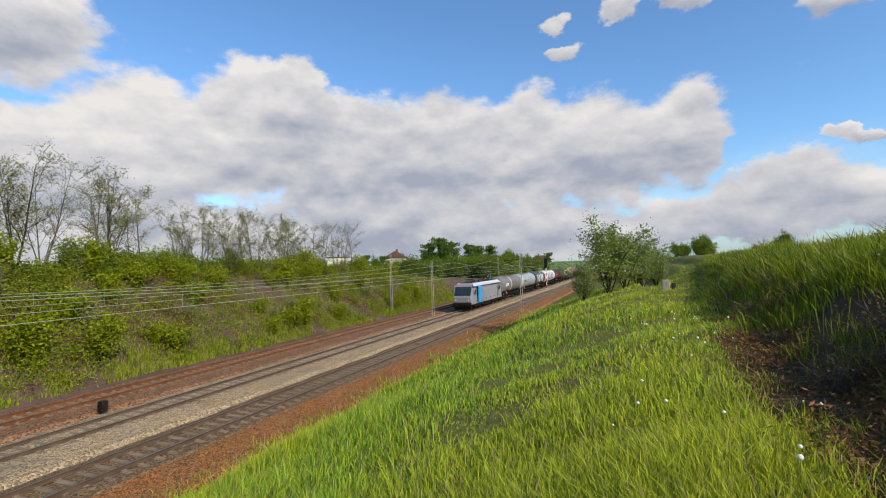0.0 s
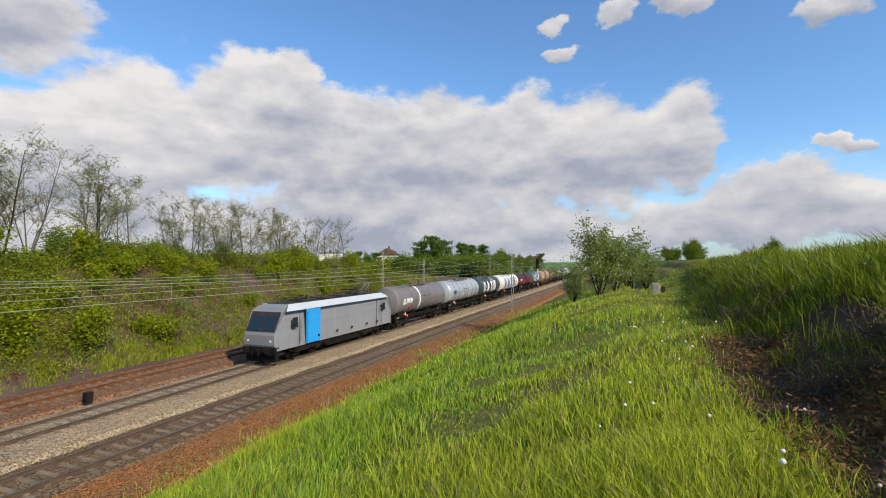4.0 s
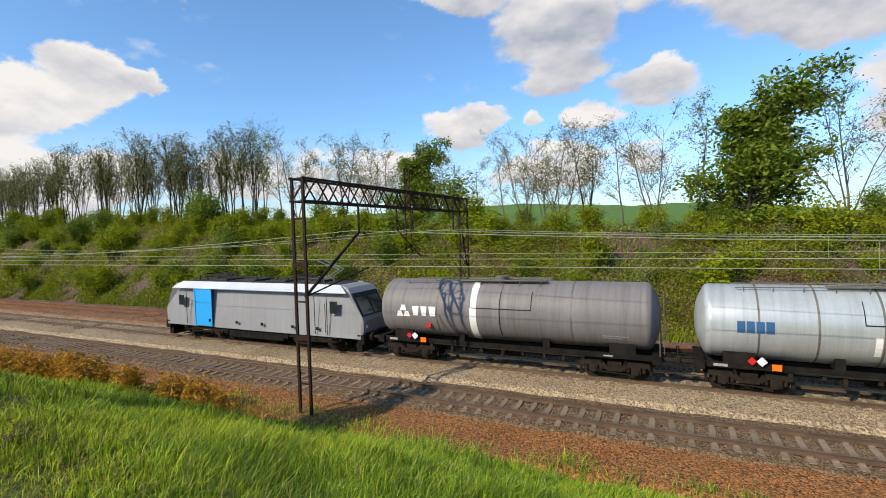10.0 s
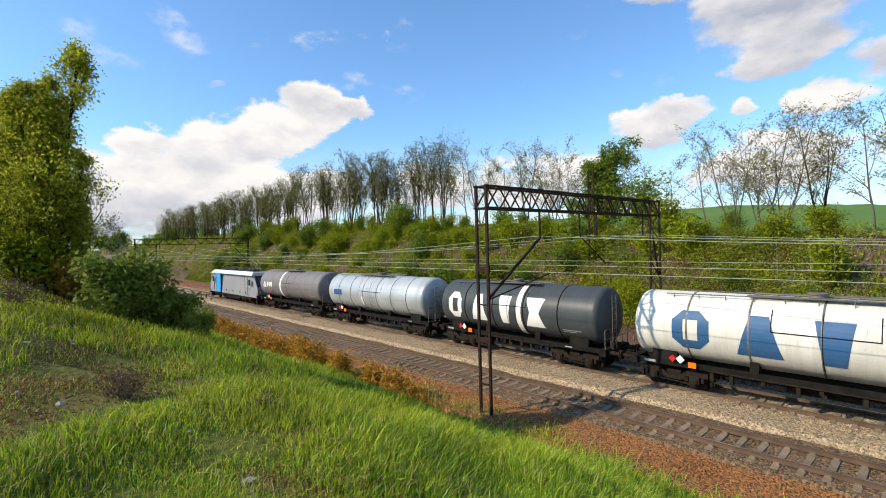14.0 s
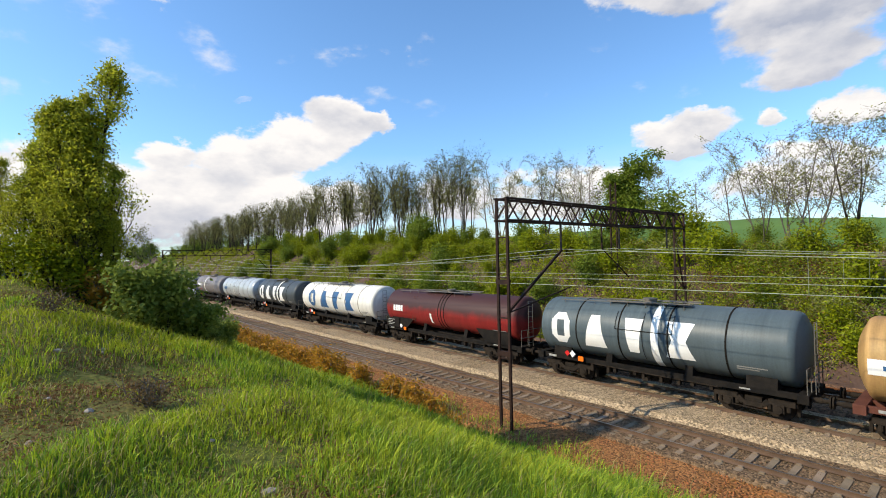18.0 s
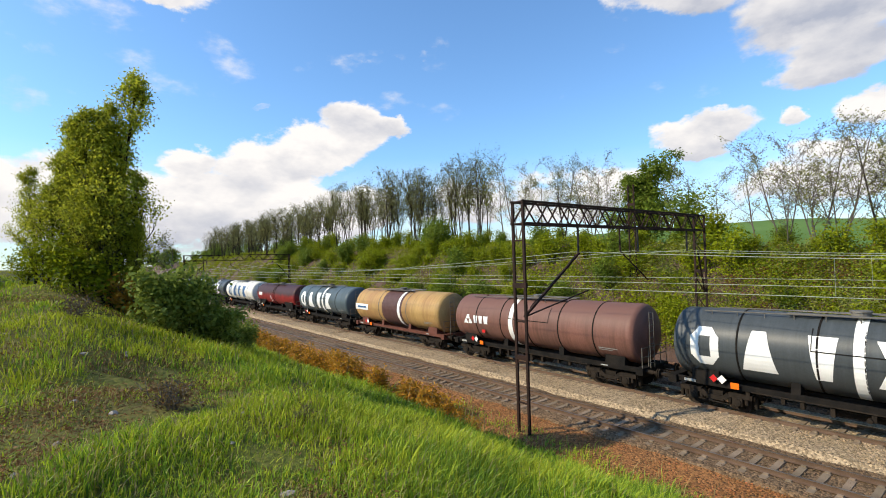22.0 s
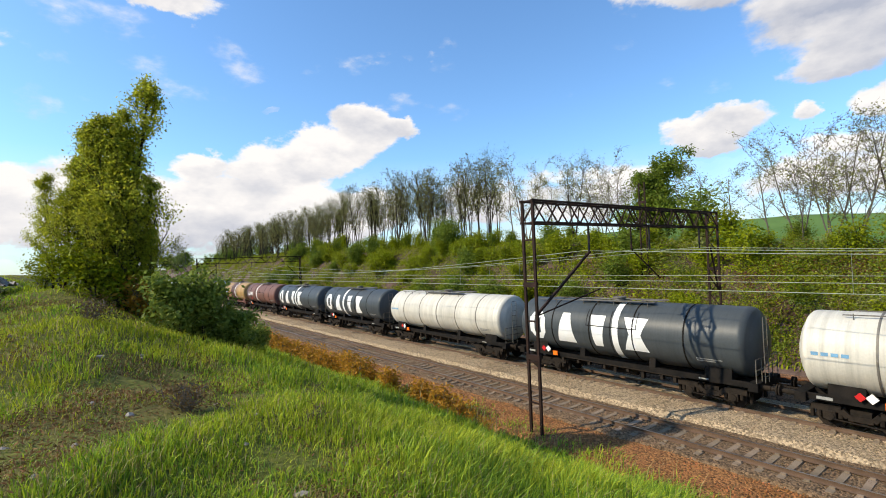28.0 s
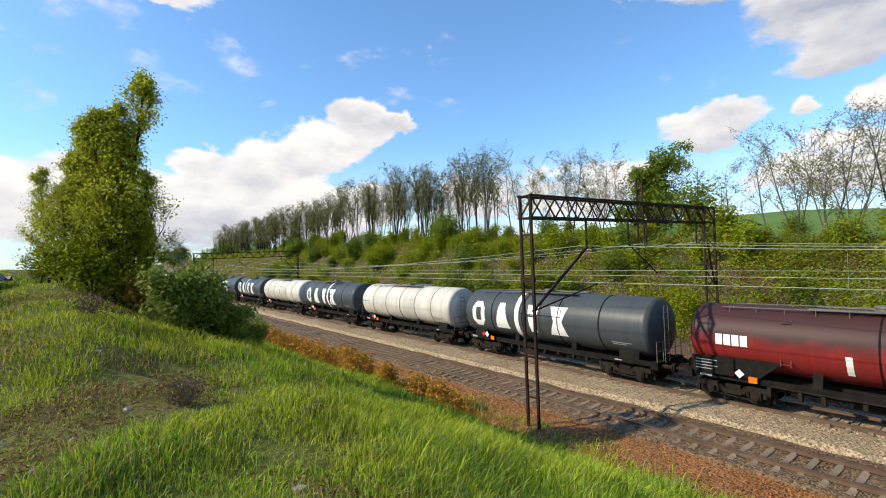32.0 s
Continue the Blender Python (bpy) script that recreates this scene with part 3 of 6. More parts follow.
def build_sleepers():
    bm = bmesh.new()
    vs = [bm.verts.new(p) for p in ((-0.13, -1.25, -0.2), (0.13, -1.25, -0.2), (0.13, 1.25, -0.2), (-0.13, 1.25, -0.2), (-0.10, -1.23, 0.0), (0.10, -1.23, 0.0), (0.10, 1.23, 0.0), (-0.10, 1.23, 0.0))]
    for q in ((4, 5, 6, 7), (0, 1, 5, 4), (1, 2, 6, 5), (2, 3, 7, 6), (3, 0, 4, 7)):
        bm.faces.new([vs[k] for k in q])
    for s in (-0.755, 0.755):
        for d in (-0.13, 0.13):
            box(bm, -0.07, 0.07, s + d - 0.05, s + d + 0.05, 0.0, 0.045)
    me = bpy.data.meshes.new("sleeper")
    bm.to_mesh(me)
    bm.free()
    me.materials.append(M["sleeper_concrete"])
    rng = random.Random(4)
    for k in range(290):
        x = -85 + k * 0.62
        ob = new("sleeper", me)
        ob.parent = near_track
        ob.location, ob.rotation_euler = (x + rng.uniform(-0.03, 0.03), rng.uniform(-0.03, 0.03), -0.165 + rng.uniform(-0.012, 0.004)), (0, 0, rng.uniform(-0.012, 0.012))
    # the rest of the line, and the half-buried ones of the train's track
    for parent, xs, drop in ((near_track, [95 + k * 0.62 for k in range(170)] + [-85.6 - k * 0.62 for k in range(120)], -0.165), (train_track, [-80 + k * 0.62 for k in range(330)], -0.152), (far_track, [-60 + k * 0.62 for k in range(260)], -0.155)):
        n = len(me.vertices)
        co = np.empty(n * 3, np.float32)
        me.vertices.foreach_get("co", co)
        base = co.reshape(-1, 3)
        v = np.concatenate([base + np.array([x, 0, drop]) for x in xs])
        fq = [tuple(p.vertices) for p in me.polygons]
        f = np.concatenate([np.array(fq) + n * k for k in range(len(xs))])
        ob = arrays("sleepers", v, f, M["sleeper_concrete"], parent)
        tagged(ob, kind="stuff")


build_sleepers()


def small_lineside():
    # slatted relay box between the middle and the far track
    x, y = 16.4, 25.75
    root = tagged(empty("track_box", (x, y, -0.2)), "small dark slatted cabinet standing between the tracks", "cabinet")
    root.scale = (0.7, 0.7, 0.8)
    bm = bmesh.new()
    box(bm, -0.22, 0.22, -0.22, 0.22, 0, 0.66, 0.02)
    part("body", bm, M["black_steel"], root)
    for k in range(7):
        bm = bmesh.new()
        box(bm, -0.25, 0.25, -0.25, 0.25, 0.06 + k * 0.085, 0.10 + k * 0.085)
        part("slat", bm, M["mast_steel"], root)
    # light signal
    x, y = 121, 20.9
    root = tagged(empty("light_signal", (x, y, -0.5)), "railway light signal with a black head and banded post", "signal")
    bm = bmesh.new()
    rod(bm, (0, 0, 0), (0, 0, 7.4), 0.09, sides=10)
    post = part("post", bm, M["paint_white_post"], root)
    for k in range(3):
        bm = bmesh.new()
        rod(bm, (0, 0, 0.6 + k * 1.5), (0, 0, 1.3 + k * 1.5), 0.1, sides=10)
        part("red_band", bm, M["signal_red"], post)
    bm = bmesh.new()
    box(bm, -0.15, 0.15, -0.42, 0.42, 5.6, 8.0, 0.1)
    head = part("signal_head", bm, M["signal_black"], root)
    for k in range(4):
        bm = bmesh.new()
        rod(bm, (-0.16, 0, 5.95 + k * 0.55), (-0.34, 0, 5.95 + k * 0.55), 0.15, sides=12)
        part("lens_hood", bm, M["signal_black"], head)
    # boundary stone and clod beside the path
    for x, y, s, lb in ((31.0, -1.6, 1.0, "pale concrete boundary stone in the meadow"), (32.4, -2.1, 0.6, "dark clod beside the boundary stone")):
        z = float(ground_z(x, y))
        bm = bmesh.new()
        box(bm, -0.22 * s, 0.22 * s, -0.2 * s, 0.2 * s, -0.1, 0.62 * s, 0.05)
        for v in bm.verts:
            v.co += Vector((noise.noise(v.co * 5), noise.noise(v.co * 5 + Vector((3, 1, 2))), 0)) * 0.03
        ob = part("boundary_stone" if s == 1.0 else "clod", bm, M["concrete_pole" if s == 1.0 else "bark"])
        ob.location = (x, y, z)
        tagged(ob, lb, "stone")
    # heap of stone chippings on the bank
    x, y = -20.5, -3.4
    bm = bmesh.new()
    bmesh.ops.create_grid(bm, x_segments=30, y_segments=30, size=1.0)
    for v in bm.verts:
        r = v.co.length
        v.co.z = max(0.0, 1 - r) ** 0.8 * 1.1 + noise.noise(v.co * 3) * 0.18 - 0.12
        v.co.x *= 2.4
        v.co.y *= 1.7
    ob = part("stone_pile", bm, M["gravel_heap"], smooth=False)
    ob.location = (x, y, float(ground_z(x, y)) - 0.2)
    tagged(ob, "heap of grey-brown stone chippings on the bank", "gravel heap", kind="stuff")


mat("paint_white_post", (0.75, 0.74, 0.7), 0.6, vary=0.15, bump=0.05)
small_lineside()


def house(x, y, w, d, h, turn, roof, label):
    """A plain two-storey house: walls, roof, windows with frames and sills."""
    z = float(ground_z(x, y)) - 0.2
    root = tagged(empty("house", (x, y, z)), label, "house", group="houses")
    root.rotation_euler = (0, 0, radians(turn))
    bm = bmesh.new()
    box(bm, -w / 2, w / 2, -d / 2, d / 2, 0, h)
    wall = part("wall", bm, M["wall_white"], root)
    bm = bmesh.new()
    if roof:
        q = [(-w / 2 - 0.4, -d / 2 - 0.5, h), (w / 2 + 0.4, -d / 2 - 0.5, h), (w / 2 + 0.4, d / 2 + 0.5, h), (-w / 2 - 0.4, d / 2 + 0.5, h), (-w / 2 - 0.4, 0, h + roof), (w / 2 + 0.4, 0, h + roof)]
        v = [bm.verts.new(p) for p in q]
        for k in ((0, 1, 5, 4), (2, 3, 4, 5), (0, 4, 3), (1, 2, 5), (3, 2, 1, 0)):
            bm.faces.new([v[j] for j in k])
    else:
        box(bm, -w / 2 - 0.25, w / 2 + 0.25, -d / 2 - 0.25, d / 2 + 0.25, h, h + 0.3)
    rf = part("roof", bm, M["roof_brown"], root)
    bm = bmesh.new()
    box(bm, w * 0.2, w * 0.2 + 0.7, -0.35, 0.35, h, h + max(roof, 0.4) + 0.9)
    part("chimney", bm, M["roof_brown"], rf)
    for side in (-1, 1):
        for storey in (0, 1):
            for k in range(3):
                xx = -w / 2 + w * (k + 0.5) / 3
                z0 = 1.0 + storey * 2.9
                if z0 + 1.4 > h:
                    continue
                bm = bmesh.new()
                box(bm, xx - 0.65, xx + 0.65, side * d / 2 - 0.04, side * d / 2 + 0.04, z0, z0 + 1.4)
                win = part("window", bm, M["paint_white_post"], wall)
                for s in (-1, 1):
                    bm = bmesh.new()
                    box(bm, xx + s * 0.3 - 0.25, xx + s * 0.3 + 0.25, side * d / 2 - 0.06, side * d / 2 + 0.06, z0 + 0.1, z0 + 1.3)
                    part("pane", bm, M["window_glass"], win)
                bm = bmesh.new()
                box(bm, xx - 0.75, xx + 0.75, side * (d / 2 + 0.07) - 0.08, side * (d / 2 + 0.07) + 0.08, z0 - 0.08, z0)
                part("sill", bm, M["concrete_pole"], win)


house(132, 90, 8.5, 7, 7.6, 35, 0, "flat-roofed pale two-storey house beyond the crest")
house(165, 86, 9, 8, 7.6, 20, 2.6, "white gabled house among distant trees")
house(122, 96, 7, 6, 6.5, 30, 1.8, "small ochre house half hidden by bushes")
house(300, 70, 12, 8, 6.5, 10, 3.0, "distant house with a brown roof")
house(330, 60, 10, 8, 6.0, 60, 3.0, "distant white house with a brown roof")


def build_stones():
    """Loose stones that roughen the ballast beds in the stretch before the camera."""
    rng = np.random.default_rng(17)
    shape = np.array([(1, 0, 0), (-1, 0, 0), (0, 1, 0), (0, -1, 0), (0, 0, 1), (0, 0, -1)], float)
    face = np.array([(0, 2, 4), (2, 1, 4), (1, 3, 4), (3, 0, 4), (2, 0, 5), (1, 2, 5), (3, 1, 5), (0, 3, 5)])
    for name, n, y0, y1, top, m, lb in (
        ("shoulder_stones", 24000, 14.1, 16.8, -0.345, "stone_chip_rust", "loose rusty stones on the gravel shoulder"),
        ("pale_stones", 24000, Y_TRAIN - 2.9, Y_TRAIN - 0.85, -0.17, "stone_chip", "loose pale stones of the clean ballast"),
        ("brown_stones", 14000, Y_NEAR - 1.6, Y_NEAR + 1.7, -0.27, "stone_chip_brown", "loose brown stones between the sleepers"),
    ):
        x = rng.normal(-6, 26, n)
        x = np.where(rng.uniform(size=n) < 0.35, rng.uniform(8, 60, n), x)
        p = np.stack([x, rng.uniform(y0, y1, n), np.full(n, top)], 1)
        s = rng.uniform(0.016, 0.04, (n, 1, 1))
        v = p[:, None, :] + shape[None] * s * rng.uniform(0.6, 1.3, (n, 6, 1)) + rng.normal(0, 0.008, (n, 6, 3))
        f = (np.arange(n)[:, None, None] * 6 + face[None]).reshape(-1, 3)
        tagged(arrays(name, v.reshape(-1, 3), f, M[m]), lb, "gravel", kind="stuff")


mat("stone_chip_brown", (0.22, 0.14, 0.08), 0.9, vary=0.3, scale=2, fine=30, bump=0.2, random_value=0.45, island=True)
build_stones()

# ---------------------------------------------------------------- train
mat("tank_grey", (0.20, 0.185, 0.185), 0.5, vary=0.18, scale=0.5, fine=14, bump=0.03, second=(0.19, 0.17, 0.17), stain=0.25, streak=0.45)
mat("tank_silver", (0.50, 0.53, 0.54), 0.34, metal=0.3, vary=0.12, scale=0.6, fine=14, bump=0.03, second=(0.42, 0.45, 0.46), stain=0.25, streak=0.35)
mat("tank_dark", (0.058, 0.068, 0.073), 0.42, vary=0.2, scale=0.5, fine=14, bump=0.03, second=(0.06, 0.07, 0.075), stain=0.15, streak=0.35)
mat("tank_teal", (0.085, 0.115, 0.13), 0.42, vary=0.2, scale=0.5, fine=14, bump=0.03, second=(0.07, 0.095, 0.105), stain=0.15, streak=0.35)
mat("tank_white", (0.72, 0.70, 0.64), 0.45, vary=0.12, scale=0.5, fine=14, bump=0.03, second=(0.62, 0.60, 0.53), stain=0.18, streak=0.3)
mat("tank_cream", (0.62, 0.59, 0.51), 0.45, vary=0.15, scale=0.5, fine=14, bump=0.03, second=(0.52, 0.49, 0.42), stain=0.25, streak=0.45)
mat("tank_red", (0.27, 0.022, 0.02), 0.52, vary=0.25, scale=0.5, fine=14, bump=0.03, second=(0.20, 0.02, 0.018), stain=0.2, streak=0.45, crown=(0.05, 0.02, 0.019, 3.0, 3.5))
mat("tank_tan", (0.46, 0.29, 0.11), 0.5, vary=0.25, scale=0.5, fine=14, bump=0.03, second=(0.36, 0.19, 0.08), stain=0.3, streak=0.6)
mat("tank_rust", (0.22, 0.10, 0.075), 0.55, vary=0.3, scale=0.5, fine=14, bump=0.04, second=(0.13, 0.07, 0.06), stain=0.3, streak=0.7, crown=(0.15, 0.075, 0.06, 3.0, 4.2))
mat("paint_white", (0.80, 0.80, 0.77), 0.5, vary=0.1, scale=1, fine=20, bump=0.02)
mat("paint_grey", (0.38, 0.38, 0.36), 0.6, vary=0.3, scale=6, fine=30, bump=0.02)
mat("paint_blue", (0.035, 0.11, 0.24), 0.5, vary=0.1, bump=0.02)
mat("paint_faded", (0.20, 0.42, 0.62), 0.6, vary=0.3, bump=0.02)
mat("paint_brown", (0.10, 0.05, 0.045), 0.55, vary=0.2, bump=0.02)
mat("paint_red", (0.55, 0.02, 0.02), 0.5, vary=0.1, bump=0.02)
mat("plate_orange", (0.9, 0.16, 0.01), 0.5, vary=0.05, bump=0.0)
mat("frame_black", (0.010, 0.0095, 0.009), 0.8, vary=0.4, scale=3, fine=40, bump=0.2, second=(0.022, 0.018, 0.015), spec=0.08)
mat("frame_brown", (0.13, 0.045, 0.03), 0.7, vary=0.3, scale=2, fine=30, bump=0.2)
mat("bogie_grime", (0.019, 0.0155, 0.0125), 0.85, vary=0.4, scale=4, fine=40, bump=0.3, second=(0.036, 0.027, 0.02), spec=0.08)
mat("walkway_steel", (0.22, 0.20, 0.17), 0.6, metal=0.4, vary=0.3, scale=4, fine=40, bump=0.2)
mat("loco_silver", (0.29, 0.29, 0.305), 0.42, metal=0.15, vary=0.08, scale=0.5, fine=14, bump=0.02, stain=0.08, streak=0.18)
# silver of the roof edge, lightened to carry the sun's glare
mat("loco_silver_glare", (0.62, 0.63, 0.64), 0.3, metal=0.2, vary=0.08, scale=0.5, fine=14, bump=0.02)
mat("loco_cyan", (0.02, 0.33, 0.75), 0.4, vary=0.06, scale=0.5, fine=14, bump=0.02)
mat("loco_roof", (0.05, 0.045, 0.042), 0.7, vary=0.3, scale=2, fine=30, bump=0.1)
mat("glass_dark", (0.015, 0.025, 0.028), 0.06, vary=0.05, bump=0, spec=0.8)
mat("lamp_glass", (0.75, 0.75, 0.7), 0.15, vary=0.02, bump=0)

TANK_R, TANK_Z = 1.53, 2.75
SHARED = {}
WHEELS = []                                                # wheelset, place on its bogie, axle height, radius


def shared(name, key, make, material, parent, at=(0, 0, 0), turn=0.0, label=""):
    """A part on mesh data that alike parts share."""
    if key not in SHARED:
        bm = bmesh.new()
        make(bm)
        me = bpy.data.meshes.new(name)
        bm.to_mesh(me)
        bm.free()
        for m in (material if isinstance(material, (list, tuple)) else [material]):
            me.materials.append(m)
        SHARED[key] = me
    ob = new(name, SHARED[key])
    ob.parent = parent
    ob.location, ob.rotation_euler = at, (0, 0, turn)
    if label:
        ob["label"] = label
    return ob


def make_wheelset(bm):
    for s in (-1, 1):
        for y, r, w in ((0.76, 0.46, 0.06), (0.72, 0.50, 0.025)):
            rod(bm, (0, s * (y - w), 0), (0, s * (y + w), 0), r, sides=24)
        rod(bm, (0, s * 0.70, 0), (0, s * 1.05, 0), 0.12, sides=10)
        for k in range(5):
            a = k * 2 * math.pi / 5
            bar(bm, (0.14 * math.cos(a), s * 0.83, 0.14 * math.sin(a)), (0.38 * math.cos(a), s * 0.83, 0.38 * math.sin(a)), 0.05)
    rod(bm, (0, -0.7, 0), (0, 0.7, 0), 0.09, sides=10)


def make_bogie(bm):
    """A Y25-like bogie frame: solebars with a dropped middle, axle boxes, springs and brake rods."""
    for s in (-1, 1):
        y0, y1 = (s * 0.92, s * 1.10) if s > 0 else (s * 1.10, s * 0.92)
        pts = ((-1.45, 0.72), (-0.55, 0.72), (-0.35, 0.50), (0.35, 0.50), (0.55, 0.72), (1.45, 0.72))
        for (xa, za), (xb, zb) in zip(pts, pts[1:]):
            bar(bm, (xa, (y0 + y1) / 2, za), (xb, (y0 + y1) / 2, zb), 0.16, 0.2)
        for ax in (-0.9, 0.9):
            box(bm, ax - 0.2, ax + 0.2, y0 - 0.03, y1 + 0.03, 0.32, 0.66, 0.03)
            rod(bm, (ax, s * 1.10, 0.46), (ax, s * 1.17, 0.46), 0.15, sides=12)
            for d in (-0.32, 0.32):
                rod(bm, (ax + d, s * 1.0, 0.40), (ax + d, s * 1.0, 0.70), 0.085, sides=8)
        rod(bm, (-0.95, s * 1.14, 0.38), (0.95, s * 1.14, 0.30), 0.025, sides=5)
        for bx in (-1.5, 1.5):
            box(bm, bx - 0.05, bx + 0.05, s * 0.75 - 0.1, s * 0.75 + 0.1, 0.25, 0.7)
    box(bm, -0.3, 0.3, -1.0, 1.0, 0.52, 0.78)
    for bx in (-1.45, 1.45):
        box(bm, bx - 0.06, bx + 0.06, -1.0, 1.0, 0.6, 0.76)


def make_buffer(bm):
    rod(bm, (0, 0, 0), (0.34, 0, 0), 0.11, sides=12)
    rod(bm, (0.34, 0, 0), (0.55, 0, 0), 0.085, sides=12)
    rod(bm, (0.55, 0, 0), (0.60, 0, 0), 0.23, sides=18)


def make_ladder(bm):
    for s in (-0.2, 0.2):
        rod(bm, (0, s, 0), (0, s, 2.7), 0.018, sides=5)
    for k in range(9):
        rod(bm, (0, -0.2, 0.25 + k * 0.31), (0, 0.2, 0.25 + k * 0.31), 0.016, sides=5)


def curved_patch(bm, outline, r, zc, side=-1):
    """A flat outline (x along the tank, s up its flank from the axis) wrapped on the barrel."""
    vs = [bm.verts.new((x, side * r * math.cos(s / r), zc + r * math.sin(s / r))) for x, s in outline]
    try:
        bm.faces.new(vs)
    except ValueError:
        pass


def strip(bm, x0, x1, s0, s1, r, zc, n=8, lean=0.0, side=-1):
    """A band on the flank from arc height s0 to s1."""
    prev = None
    for k in range(n + 1):
        s = s0 + (s1 - s0) * k / n
        dx = lean * math.sin(math.pi * k / n)
        row = [bm.verts.new((x + dx, side * r * math.cos(s / r), zc + r * math.sin(s / r))) for x in (x0, x1)]
        if prev:
            bm.faces.new((prev[0], prev[1], row[1], row[0]))
        prev = row


def ring(bm, x, w, r, zc, sides=40):
    lathe(bm, ((x - w / 2, r - 0.03), (x - w / 2, r), (x + w / 2, r), (x + w / 2, r - 0.03)), zc, sides)


def wrapped(bm, loops, r, zc, n=10):
    """Flat outlines (x, s) between a left and a right edge, given level by level, wrapped on the barrel."""
    lo, hi = loops[0][0], loops[-1][0]
    prev = None
    for k in range(n + 1):
        s = lo + (hi - lo) * k / n
        lv = [q[0] for q in loops]
        a, b = (float(np.interp(s, lv, [q[c] for q in loops])) for c in (1, 2))
        row = [bm.verts.new((q, -r * math.cos(s / r), zc + r * math.sin(s / r))) for q in (a, b)]
        if prev:
            bm.faces.new((prev[0], prev[1], row[1], row[0]))
        prev = row


def emblem_blocks(parent, paint, spots, base, height, r, zc):
    """Four plain shapes in place of the operator's big mark: a ring, a wedge, a peg and a bow; spots: (x0, x1) of each."""
    t = base + height
    q = height * 0.24
    (g0, g1), (a0, a1), (t0, t1), (x0, x1) = spots
    w = (g1 - g0) * 0.3
    c = (g1 - g0) * 0.28
    am, aw, tm, tw, xm, xw = (a0 + a1) / 2, (a1 - a0) * 0.2, (t0 + t1) / 2, (t1 - t0) * 0.24, (x0 + x1) / 2, (x1 - x0) * 0.24
    shapes = (
        ([(base, g0 + c, g1 - c), (base + q, g0 + 0.04, g1 - 0.04)], [(base + q, g0, g0 + w), (t - q, g0, g0 + w)], [(base + q, g1 - w, g1), (t - q, g1 - w, g1)], [(t - q, g0 + 0.04, g1 - 0.04), (t, g0 + c, g1 - c)]),
        ([(base, a0, a1), (t, am - aw, am + aw)],),
        ([(base, tm - tw, tm + tw), (t, tm - tw * 1.9, tm + tw * 1.9)],),
        ([(base, x0, x1), (base + height / 2, xm - xw, xm + xw), (t, x0, x1)],),
    )
    for pieces in shapes:
        bm = bmesh.new()
        for loops in pieces:
            wrapped(bm, loops, r, zc)
        part("mark_block", bm, M[paint], parent, "large painted block")


BIG_A = ((1.8, 2.95), (3.8, 5.05), (6.0, 7.0), (8.0, 9.3))              # stripe before the last block
BIG_B = ((1.8, 3.0), (4.0, 5.2), (6.75, 7.7), (8.5, 9.75))              # stripe after the second
BIG_WIDE = ((2.7, 4.2), (5.2, 6.8), (7.7, 9.0), (10.1, 11.7))


